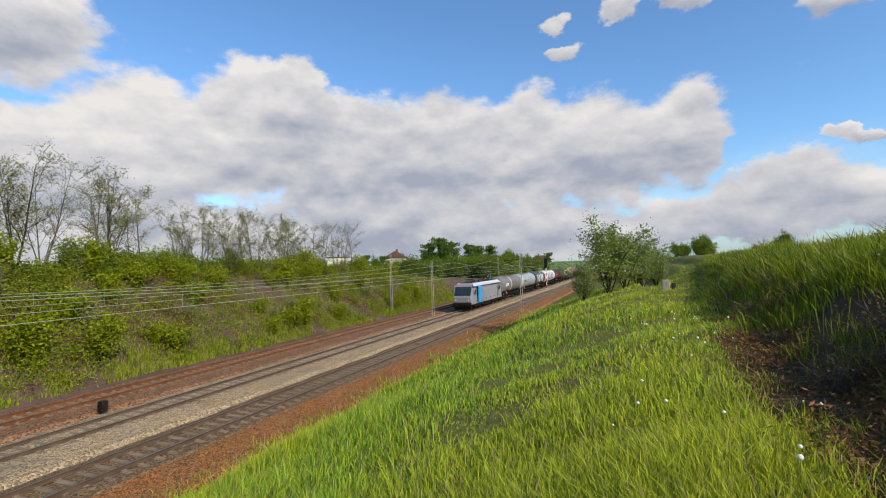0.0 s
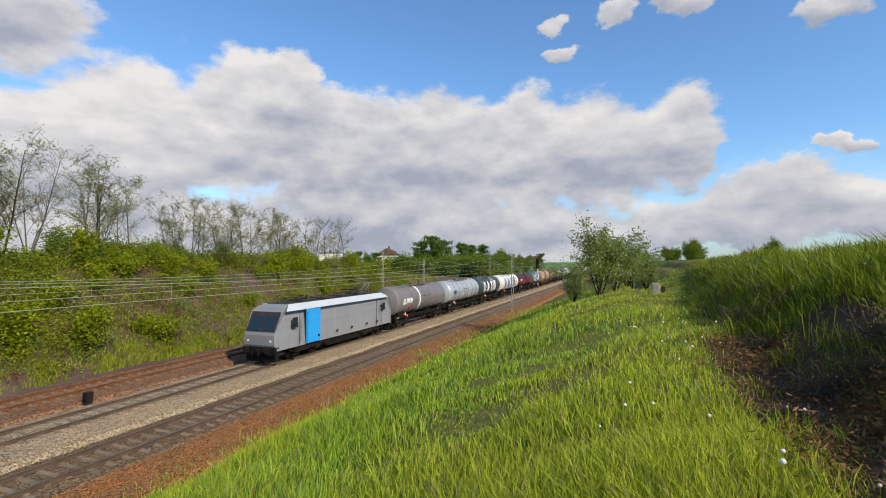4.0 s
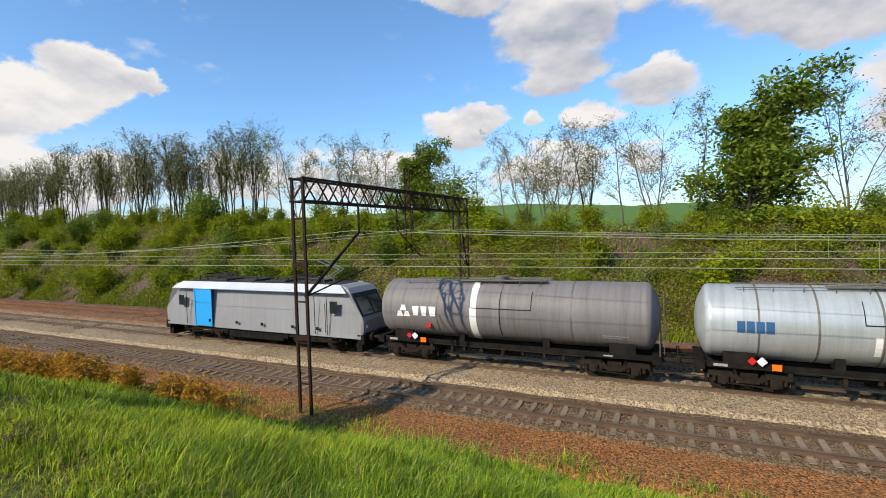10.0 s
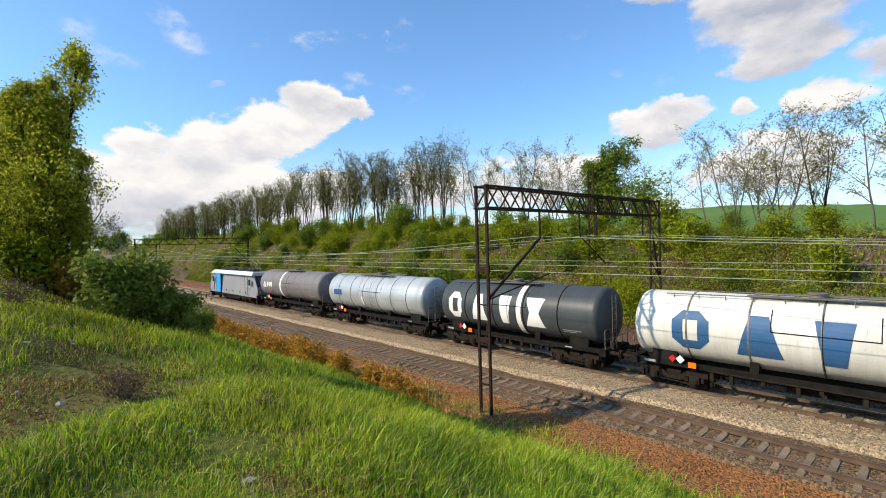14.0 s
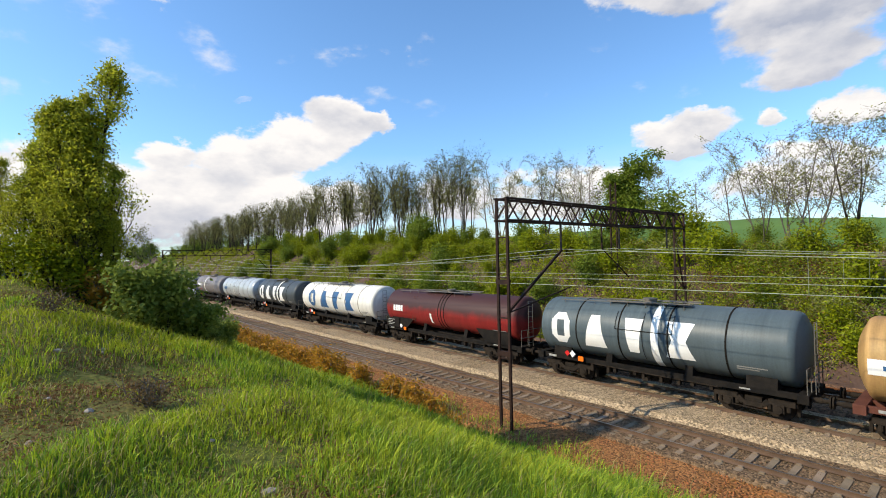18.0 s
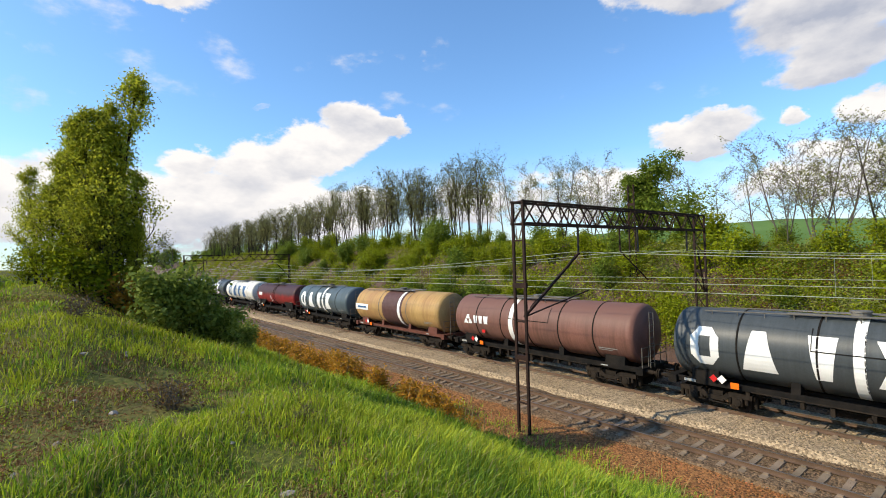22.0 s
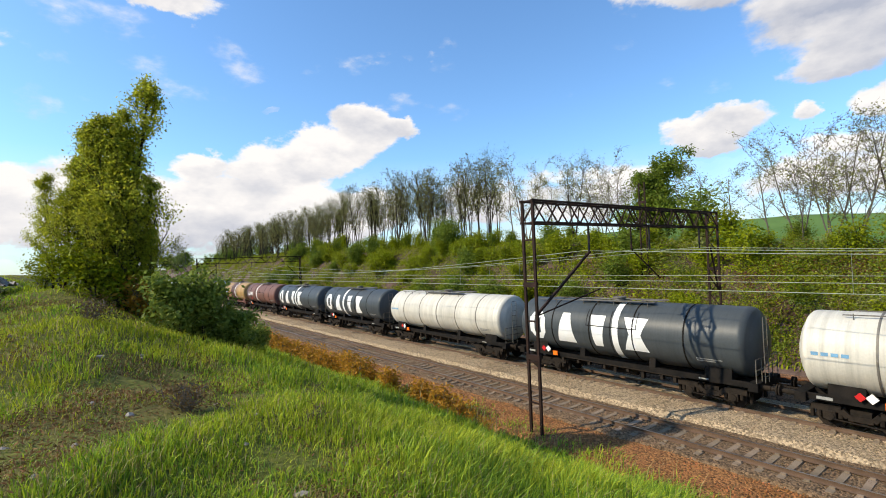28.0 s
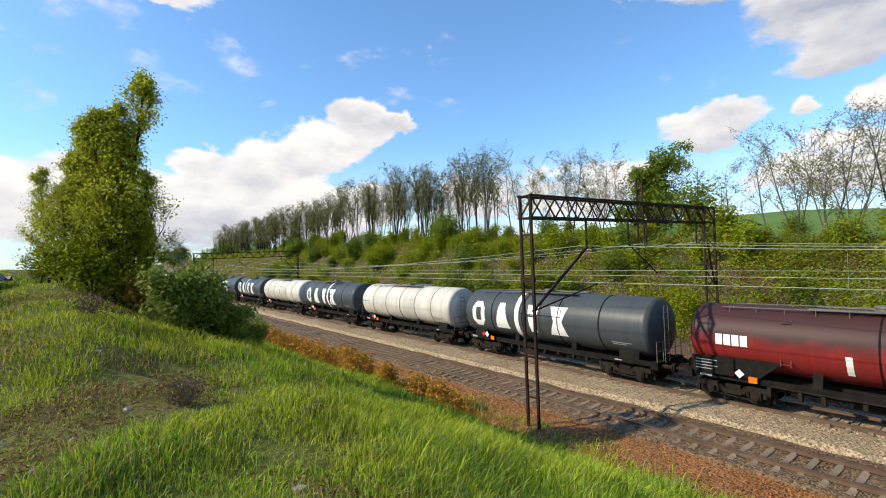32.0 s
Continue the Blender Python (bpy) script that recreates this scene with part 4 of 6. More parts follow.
def tank_wagon(length, paint, label, style="plain", bands=(), rings=5, frame_mat="frame_black", radius=TANK_R, mark=None, jacket=True, layout=BIG_A):
    """A four-axle tank wagon; x runs from its leading end (0) to its trailing end (length)."""
    root = tagged(empty("tank_wagon"), label, "tank wagon", group="wagons of the tank train")
    L, r, zc = length, radius, TANK_Z
    a, b = 0.95, L - 0.95                                     # ends of the barrel
    dome = [(a + 0.30 * (1 - math.cos(q)), (r - 0.30) + 0.30 * math.sin(q)) for q in np.linspace(0.25, math.pi / 2, 8)]
    prof = [(a - 0.30, 0.01), (a - 0.28, r * 0.25), (a - 0.22, r * 0.5), (a - 0.11, r * 0.7)] + dome
    prof = prof + [(L - x, q) for x, q in reversed(prof)]
    bm = bmesh.new()
    lathe(bm, prof, zc, 40)
    barrel = part("tank", bm, M[paint], root, smooth=True)
    # hoops
    for k in range(rings):
        x = a + (b - a) * (k + 1) / (rings + 1)
        bm = bmesh.new()
        ring(bm, x, 0.07, r + 0.016, zc)
        part("hoop", bm, M["frame_black" if paint in ("tank_dark", "tank_teal", "tank_rust", "tank_red") else "walkway_steel"], barrel)
    for x, w, name in bands:
        bm = bmesh.new()
        ring(bm, x, w, r + 0.012, zc)
        part("painted_band", bm, M[name], barrel, name.replace("paint_", "") + " painted band")
    # underframe
    bm = bmesh.new()
    for s in (-1, 1):
        box(bm, 0.62, L - 0.62, s * 1.08 - 0.07, s * 1.08 + 0.07, 0.98, 1.22, 0.015)
    box(bm, 0.62, 1.0, -1.28, 1.28, 0.88, 1.24, 0.02)
    box(bm, L - 1.0, L - 0.62, -1.28, 1.28, 0.88, 1.24, 0.02)
    box(bm, 0.9, L - 0.9, -0.22, 0.22, 0.92, 1.2)
    part("underframe", bm, M[frame_mat], root)
    for x in (2.2, L * 0.36, L * 0.64, L - 2.2):
        bm = bmesh.new()
        w = 0.55 if x in (2.2, L - 2.2) else 0.16
        prof_s = [(-1.15, 1.2), (1.15, 1.2)] + [(r * math.sin(q) * 1.005, zc - r * math.cos(q) * 1.005) for q in np.linspace(0.78, -0.78, 9)]
        lo = [bm.verts.new((x - w, y, z)) for y, z in prof_s]
        hi = [bm.verts.new((x + w, y, z)) for y, z in prof_s]
        n = len(prof_s)
        for j in range(n):
            bm.faces.new((lo[j], hi[j], hi[(j + 1) % n], lo[(j + 1) % n]))
        bm.faces.new(lo[::-1]), bm.faces.new(hi)
        part("saddle", bm, M[frame_mat], root)
    # bogies with wheelsets, buffers, couplings
    for x in (2.55, L - 2.55):
        bg = shared("bogie", "bogie", make_bogie, M["bogie_grime"], root, (x, 0, 0))
        for d in (-0.9, 0.9):
            WHEELS.append((shared("wheelset", "wheelset", make_wheelset, M["bogie_grime"], bg, (d, 0, 0.46)), d, 0.46, 0.46))
    for s in (-0.88, 0.88):
        shared("buffer", "buffer", make_buffer, M["bogie_grime"], root, (0.62, s, 1.05), math.pi)
        shared("buffer", "buffer", make_buffer, M["bogie_grime"], root, (L - 0.62, s, 1.05), 0.0)
    for xa, xb in ((0, 0.62), (L - 0.62, L)):
        bm = bmesh.new()
        rod(bm, (xa, 0, 1.0), (xb, 0, 1.02), 0.05, sides=6)
        part("coupling", bm, M["bogie_grime"], root)
    # brake gear and pipes below the barrel
    bm = bmesh.new()
    rng = random.Random(int(L * 100) + len(paint))
    rod(bm, (3.6, -0.9, 0.84), (L - 3.6, -0.9, 0.84), 0.035, sides=6)
    rod(bm, (4.0, -1.16, 1.0), (L - 3.8, -1.16, 0.95), 0.028, sides=6)
    for k in range(9):
        x = 4.0 + (L - 8.0) * k / 8 + rng.uniform(-0.2, 0.2)
        z0 = rng.uniform(0.55, 0.8)
        box(bm, x - 0.07, x + 0.07, -1.12, -0.9, z0, 1.0)
    rod(bm, (L * 0.42, -0.45, 0.68), (L * 0.56, -0.45, 0.68), 0.17, sides=12)
    rod(bm, (L * 0.5, -1.2, 0.72), (L * 0.5, 1.2, 0.72), 0.09, sides=10)
    part("brake_gear", bm, M["bogie_grime"], root)
    # filling dome, roof walk, rails
    bm = bmesh.new()
    rod(bm, (L * 0.48, 0, zc + r - 0.1), (L * 0.48, 0, zc + r + 0.14), 0.3, sides=18)
    rod(bm, (L * 0.48, 0, zc + r + 0.14), (L * 0.48, 0, zc + r + 0.2), 0.34, sides=18)
    part("dome_cover", bm, M["walkway_steel"], root)
    bm = bmesh.new()
    for s in (-0.55, 0.55):
        box(bm, L * 0.34, L * 0.64, s - 0.16, s + 0.16, zc + r + 0.0, zc + r + 0.035)
    for s in (-0.78, 0.78):
        rod(bm, (L * 0.14, s, zc + r - 0.06), (L * 0.64, s, zc + r + 0.06), 0.025, sides=5)
        for k in range(8):
            x = L * 0.16 + L * 0.46 * k / 7
            rod(bm, (x, s, zc + r - 0.28), (x, s, zc + r), 0.018, sides=4)
    part("roof_walk", bm, M["walkway_steel"], root)
    shared("ladder", "ladder", make_ladder, M["walkway_steel"], root, (L - 0.52, -0.5, 1.2))
    # end rails of the brakeman's stand
    bm = bmesh.new()
    for y in (-1.2, -0.6, 0.6, 1.2):
        rod(bm, (L - 0.68, y, 1.2), (L - 0.68, y, 2.2), 0.02, sides=5)
    for z in (1.75, 2.2):
        rod(bm, (L - 0.68, -1.2, z), (L - 0.68, 1.2, z), 0.02, sides=5)
    part("end_rail", bm, M["walkway_steel"], root)
    # hazard plates and small data panels
    bm = bmesh.new()
    box(bm, 3.28, 3.6, -1.30, -1.27, 1.05, 1.3)
    part("hazard_plate", bm, M["plate_orange"], root, "orange hazard plate")
    bm = bmesh.new()
    c = 2.95
    vs = [bm.verts.new(p) for p in ((c, -1.31, 1.18), (c + 0.19, -1.31, 1.37), (c, -1.31, 1.56), (c - 0.19, -1.31, 1.37))]
    bm.faces.new(vs)
    part("warning_diamond", bm, M["paint_white"], root, "white diamond-shaped placard")
    bm = bmesh.new()
    c = 2.62
    bm.faces.new([bm.verts.new(p) for p in ((c, -1.31, 1.2), (c + 0.17, -1.31, 1.37), (c, -1.31, 1.54), (c - 0.17, -1.31, 1.37))])
    part("warning_diamond", bm, M["paint_red"], root, "red diamond-shaped placard")
    bm = bmesh.new()
    box(bm, 1.3, 1.8, -1.175, -1.158, 1.04, 1.15)
    part("data_panel", bm, M["paint_grey"], root, "small lines of pale data lettering, unreadable")
    bm = bmesh.new()
    box(bm, L - 3.0, L - 2.6, -1.175, -1.158, 1.06, 1.12)
    part("data_panel", bm, M["paint_grey"], root, "small line of pale data lettering, unreadable")
    bm = bmesh.new()
    for k in range(2):
        strip(bm, L - 3.0, L - 1.9 - 0.3 * k, -0.80 - 0.11 * k, -0.74 - 0.11 * k, r + 0.008, zc, 1)
    part("data_line", bm, M["paint_grey"], barrel)
    if style == "big":
        emblem_blocks(barrel, mark or "paint_white", layout, -0.85, 1.72, r + 0.012, zc)
        if mark is None:
            x = layout[2][1] + 0.38 if layout is BIG_A else layout[1][1] + 0.55
            bm = bmesh.new()
            strip(bm, x, x + 0.34, -1.75, 2.1, r + 0.02, zc, 16)
            part("stripe", bm, M["paint_white"], barrel, "broad white stripe round the flank")
    elif style == "small":
        for k in range(4):
            bm = bmesh.new()
            strip(bm, 2.1 + k * 0.32, 2.37 + k * 0.32, -0.22, 0.24, r + 0.022, zc, 3)
            part("mark_block", bm, M[mark or "paint_blue"], barrel, "small painted block")
        bm = bmesh.new()
        strip(bm, L * 0.42, L * 0.42 + 0.2, -0.95, -0.15, r + 0.01, zc, 4)
        part("stripe", bm, M["paint_white"], barrel)
    elif style == "wide":
        bm = bmesh.new()                                        # three lobes
        for cx, cs in ((2.2, -0.2), (2.62, -0.2), (2.41, 0.12)):
            wrapped(bm, [(cs - 0.13, cx - 0.2, cx + 0.2), (cs + 0.16, cx - 0.1, cx + 0.1)], r + 0.01, zc, 3)
        part("mark_emblem", bm, M["paint_white"], barrel, "white three-lobed shape")
        for x, w in ((2.95, 0.4), (3.45, 0.36), (3.92, 0.42)):
            bm = bmesh.new()
            wrapped(bm, [(-0.26, x + 0.06, x + w - 0.06), (0.24, x, x + w)], r + 0.01, zc, 4)
            part("mark_block", bm, M["paint_white"], barrel, "white painted block")
        bm = bmesh.new()
        strip(bm, L * 0.40, L * 0.40 + 0.36, -1.9, 2.0, r + 0.02, zc, 18)
        part("stripe", bm, M["paint_white"], barrel, "broad white stripe round the tank")
        bm = bmesh.new()
        box(bm, 0, 0.3, -0.01, 0.01, 0, 0.2)
        ob = part("red_label", bm, M["paint_red"], barrel)
        ob.location = (3.7, -r * 0.92 - 0.03, zc - 0.85)
    elif style == "sign":
        bm = bmesh.new()
        strip(bm, 1.1, 3.4, -0.35, 0.2, r + 0.012, zc, 4)
        part("name_board", bm, M["paint_white"], barrel, "white board with faded blue lettering bars")
        bm = bmesh.new()
        strip(bm, 1.5, 3.1, -0.16, 0.0, r + 0.022, zc, 2)
        part("lettering_bar", bm, M["paint_blue"], barrel)
    elif style == "line":
        for k in range(4):
            bm = bmesh.new()
            strip(bm, 1.3 + k * 0.3, 1.52 + k * 0.3, 0.0, 0.13, r + 0.012, zc, 1)
            part("lettering_bar", bm, M["paint_faded"], barrel)
    if jacket:
        bm = bmesh.new()
        for x in (L * 0.40, L * 0.50, L * 0.60):
            strip(bm, x, x + 0.03, 0.25, 1.2, r + 0.022, zc, 4)
        strip(bm, L * 0.40, L * 0.60 + 0.03, 0.25, 0.29, r + 0.022, zc, 1)
        strip(bm, L * 0.5, L * 0.5 + 0.03, -1.2, 0.25, r + 0.022, zc, 6)
        part("insulation_seam", bm, M["frame_black"], barrel)
    return root


def hopper_wagon(length, label):
    """The dark red tank wagon: barrel carried on end saddles with sloping skirts."""
    root = tank_wagon(length, "tank_red", label, "small", rings=0, mark="paint_white", jacket=False, frame_mat="frame_black", radius=1.40)
    for x0, x1 in ((1.7, 3.6), (length - 1.7, length - 3.6)):
        for s in (-1.22, 1.22):
            bm = bmesh.new()
            q = [(x0, 1.2), (x1, 1.2), (x1 + (0.9 if x1 > x0 else -0.9), 2.0), (x0, 2.0)]
            lo = [bm.verts.new((x, s - 0.03, z)) for x, z in q]
            hi = [bm.verts.new((x, s + 0.03, z)) for x, z in q]
            bm.faces.new(lo), bm.faces.new(hi[::-1])
            for j in range(4):
                bm.faces.new((lo[j], hi[j], hi[(j + 1) % 4], lo[(j + 1) % 4]))
            bmesh.ops.recalc_face_normals(bm, faces=bm.faces[:])
            part("skirt_plate", bm, M["frame_black"], root)
    bm = bmesh.new()
    box(bm, 1.05, 2.75, -1.33, -1.30, 1.22, 1.95)
    board = part("data_board", bm, M["frame_black"], root, "black board with rows of pale bars")
    for k in range(4):
        bm = bmesh.new()
        box(bm, 1.2, 1.9 + 0.2 * (k % 2), -1.34, -1.33, 1.38 + 0.13 * k, 1.42 + 0.13 * k)
        part("lettering_bar", bm, M["paint_grey"], board)
    bm = bmesh.new()
    for x in (4.45, 4.8):
        bar(bm, (x, -1.30, 1.9), (x, -1.02, 3.75), 0.04)
    for k in range(7):
        bar(bm, (4.45, -1.32 + 0.02 * k, 2.0 + k * 0.27), (4.8, -1.32 + 0.02 * k, 2.0 + k * 0.27), 0.03)
    part("side_ladder", bm, M["frame_brown"], root)
    bm = bmesh.new()
    for x in (length * 0.48, length * 0.5, length * 0.52):
        ring(bm, x, 0.05, 1.425, TANK_Z)
    part("strap", bm, M["frame_black"], root)
    return root


def locomotive(L=17.56):
    """A four-axle electric locomotive: silver sides, cyan panel, slanted cabs, raised pantograph."""
    root = tagged(empty("electric_locomotive"), "silver electric locomotive with a cyan panel and roof edges painted pale for glare", "locomotive")
    W, z0, z1, zt = 1.48, 0.92, 3.46, 3.92

    # body: loft of side profile points (x, z) mirrored at both ends
    bm = bmesh.new()
    prof = [(0.52, z0), (0.36, 1.3), (0.34, 1.95), (0.42, 2.16), (1.12, 3.48), (1.42, 3.78), (2.0, zt)]
    outline = prof + [(L - x, z) for x, z in reversed(prof)]
    half = lambda z: W if z <= z1 else W - (z - z1) / (zt - z1) * 0.42
    nose = lambda x: 0.86 if (x < 0.5 or x > L - 0.5) else (0.93 if (x < 1.2 or x > L - 1.2) else 1.0)
    lo = [bm.verts.new((x, -half(z) * nose(x), z)) for x, z in outline]
    hi = [bm.verts.new((x, half(z) * nose(x), z)) for x, z in outline]
    n = len(outline)
    for j in range(n):
        bm.faces.new((lo[j], hi[j], hi[(j + 1) % n], lo[(j + 1) % n]))
    bm.faces.new(lo[::-1]), bm.faces.new(hi)
    bmesh.ops.recalc_face_normals(bm, faces=bm.faces[:])
    bmesh.ops.triangulate(bm, faces=[fc for fc in bm.faces if len(fc.verts) > 4])
    body = part("body", bm, M["loco_silver"], root)
    # side skins laid on: glare-pale silver cantrail, cyan panel
    for s in (-1, 1):
        y = s * (W + 0.012)
        def plate(name, pts, m, label=""):
            bm = bmesh.new()
            a = [bm.verts.new((x, y, z)) for x, z in pts]
            b = [bm.verts.new((x, y - s * 0.03, z)) for x, z in pts]
            bm.faces.new(a), bm.faces.new(b[::-1])
            k = len(pts)
            for j in range(k):
                bm.faces.new((a[j], b[j], b[(j + 1) % k], a[(j + 1) % k]))
            bmesh.ops.recalc_face_normals(bm, faces=bm.faces[:])
            return part(name, bm, M[m], body, label)
        plate("cyan_panel", [(3.5, 1.0), (5.2, 1.0), (5.2, z1), (3.5, z1)], "loco_cyan", "bright cyan side panel")
        for f in (lambda x: x, lambda x: L - x):
            bm = bmesh.new()
            x0, x1 = sorted((f(1.98), f(2.5)))
            box(bm, x0, x1, y - 0.02 if s > 0 else y - 0.012, y + 0.012 if s > 0 else y + 0.02, 2.32, 3.02, 0.008)
            part("cab_window", bm, M["glass_dark"], body)
            bm = bmesh.new()
            for xd in (2.72, 3.62):
                x0, x1 = sorted((f(xd), f(xd + 0.03)))
                box(bm, x0, x1, y - 0.015, y + 0.015, 1.05, 3.3)
            x0, x1 = sorted((f(2.80), f(2.82)))
            rod(bm, (x0, y + s * 0.05, 1.2), (x0, y + s * 0.05, 2.9), 0.018, sides=5)
            part("door_rail", bm, M["frame_black"], body)
            bm = bmesh.new()
            for k in range(3):
                x0, x1 = sorted((f(2.2), f(2.75)))
                box(bm, x0, x1, s * 1.3 - 0.12, s * 1.3 + 0.12, 0.35 + 0.24 * k, 0.38 + 0.24 * k)
            part("cab_step", bm, M["frame_black"], root)
        # sloped cantrail: silver metal with the sun's glare put into its colour
        bm = bmesh.new()
        q = [(1.3, s * (W + 0.006), z1 + 0.02), (L - 1.3, s * (W + 0.006), z1 + 0.02), (L - 2.0, s * (W - 0.40), zt - 0.0), (2.0, s * (W - 0.40), zt - 0.0)]
        vs = [bm.verts.new(p) for p in q]
        ws = [bm.verts.new((x, yy + s * 0.015, z + 0.02)) for x, yy, z in q]
        bm.faces.new(ws)
        for j in range(4):
            bm.faces.new((vs[j], ws[j], ws[(j + 1) % 4], vs[(j + 1) % 4]))
        bmesh.ops.recalc_face_normals(bm, faces=bm.faces[:])
        part("cantrail", bm, M["loco_silver_glare"], body, "sloping silver roof edge with sun glare painted into its colour")
        for x in (4.9, 7.4, 9.6, 12.1, 14.0):
            bm = bmesh.new()
            box(bm, x, x + 0.18, y - 0.02, y + 0.02, 1.3, 1.48)
            part("step_recess", bm, M["frame_black"], body)
    # windscreens, lamps, coupler gear at both ends
    for f, s in ((lambda x: x, -1), (lambda x: L - x, 1)):
        bm = bmesh.new()
        for ya, yb in ((-1.12, -0.06), (0.06, 1.12)):
            pts = [(0.47, 2.26), (0.98, 3.22)]
            v = [bm.verts.new((f(x) + s * 0.03, yy * (0.97 if z > 2.5 else 1), z)) for x, z in pts for yy in (ya, yb)]
            bm.faces.new((v[0], v[1], v[3], v[2]))
        part("windscreen", bm, M["glass_dark"], body, "dark slanted windscreen")
        bm = bmesh.new()
        vs = [bm.verts.new((f(x) + s * 0.018, yy, z)) for x, z, yy in ((0.43, 2.18, -1.24), (0.43, 2.18, 1.24), (1.12, 3.48, 1.24), (1.12, 3.48, -1.24))]
        bm.faces.new(vs)
        part("black_mask", bm, M["loco_roof"], body)
        for yy in (-0.95, 0.95):
            bm = bmesh.new()
            rod(bm, (f(0.42), yy, 1.58), (f(0.325), yy, 1.58), 0.085, sides=14)
            part("headlight", bm, M["lamp_glass"], body)
            shared("buffer", "buffer", make_buffer, M["bogie_grime"], root, (f(0.62), yy * 0.93, 1.02), math.pi if s < 0 else 0)
        bm = bmesh.new()
        xa, xb = sorted((f(0.28), f(0.75)))
        box(bm, xa, xb, -1.36, 1.36, 0.62, 1.18, 0.04)
        xa, xb = sorted((f(0.5), f(0.9)))
        box(bm, xa, xb, -1.25, 1.25, 0.16, 0.62, 0.04)
        for q in (-0.5, 0.0, 0.5):
            rod(bm, (f(0.22), q, 0.5), (f(0.3), q, 1.1), 0.04, sides=6)
        rod(bm, (f(0.0), 0, 1.0), (f(0.6), 0, 1.0), 0.06, sides=6)
        part("buffer_beam", bm, M["frame_black"], root)
    # roof equipment
    bm = bmesh.new()
    box(bm, 2.2, L - 2.2, -0.98, 0.98, zt - 0.06, zt + 0.04, 0.02)
    for k in range(4):
        x = 4.2 + k * 2.6
        box(bm, x, x + 1.6, -0.7, 0.7, zt + 0.04, zt + 0.16, 0.03)
    for k in range(7):
        x = 3.0 + k * 1.8
        rod(bm, (x, -0.55, zt), (x, -0.55, zt + 0.34), 0.05, sides=8)
    rod(bm, (3.0, -0.55, zt + 0.34), (13.8, -0.55, zt + 0.34), 0.025, sides=5)
    part("roof_gear", bm, M["loco_roof"], root)
    for x, up in ((L - 4.2, True), (4.2, False), (L - 6.0, False)):
        bm = bmesh.new()
        zb = zt + 0.3
        top = 5.3 if up else zb + 0.22
        for s in (-0.5, 0.5):
            rod(bm, (x - 0.5, s, zt), (x - 0.5, s, zb), 0.05, sides=6)
            rod(bm, (x + 0.5, s, zt), (x + 0.5, s, zb), 0.05, sides=6)
            rod(bm, (x + 0.5, s * 0.6, zb), (x + (1.5 if up else 1.2), s * 0.4, (zb + top) / 2), 0.045, sides=6)
            rod(bm, (x + (1.5 if up else 1.2), s * 0.4, (zb + top) / 2), (x - 0.1, s * 0.7, top), 0.035, sides=6)
        bar(bm, (x - 0.8, -0.5, zb), (x + 0.8, -0.5, zb), 0.05)
        bar(bm, (x - 0.8, 0.5, zb), (x + 0.8, 0.5, zb), 0.05)
        rod(bm, (x - 0.1, -0.85, top), (x - 0.1, 0.85, top), 0.04, sides=6)
        part("pantograph", bm, M["rail_head" if up else "black_steel"], root, "raised pantograph" if up else "folded pantograph")
    # running gear
    for x in (4.0, L - 4.0):
        bm = bmesh.new()
        for s in (-1, 1):
            bar(bm, (x - 2.0, s * 1.08, 0.78), (x + 2.0, s * 1.08, 0.78), 0.22)
            for d in (-1.3, 1.3):
                box(bm, x + d - 0.26, x + d + 0.26, s * 1.08 - 0.12, s * 1.08 + 0.12, 0.38, 0.78, 0.03)
                rod(bm, (x + d + 0.4, s * 1.1, 0.5), (x + d + 0.4, s * 1.1, 0.95), 0.1, sides=8)
            bar(bm, (x - 1.2, s * 1.14, 0.5), (x + 1.2, s * 1.14, 0.62), 0.08)
        bg = part("bogie", bm, M["bogie_grime"], root)
        for d in (-1.3, 1.3):
            w = shared("wheelset", "wheelset", make_wheelset, M["bogie_grime"], bg, (x + d, 0, 0.56))
            w.scale = (1.2, 1, 1.2)
            WHEELS.append((w, x + d, 0.56, 0.55))
    bm = bmesh.new()
    box(bm, 6.4, L - 6.4, -1.2, 1.2, 0.35, 1.0, 0.05)
    for x in (6.0, L - 6.4):
        box(bm, x, x + 0.4, -1.25, 1.25, 0.55, 0.95, 0.03)
    part("underfloor_box", bm, M["frame_black"], root)
    return root


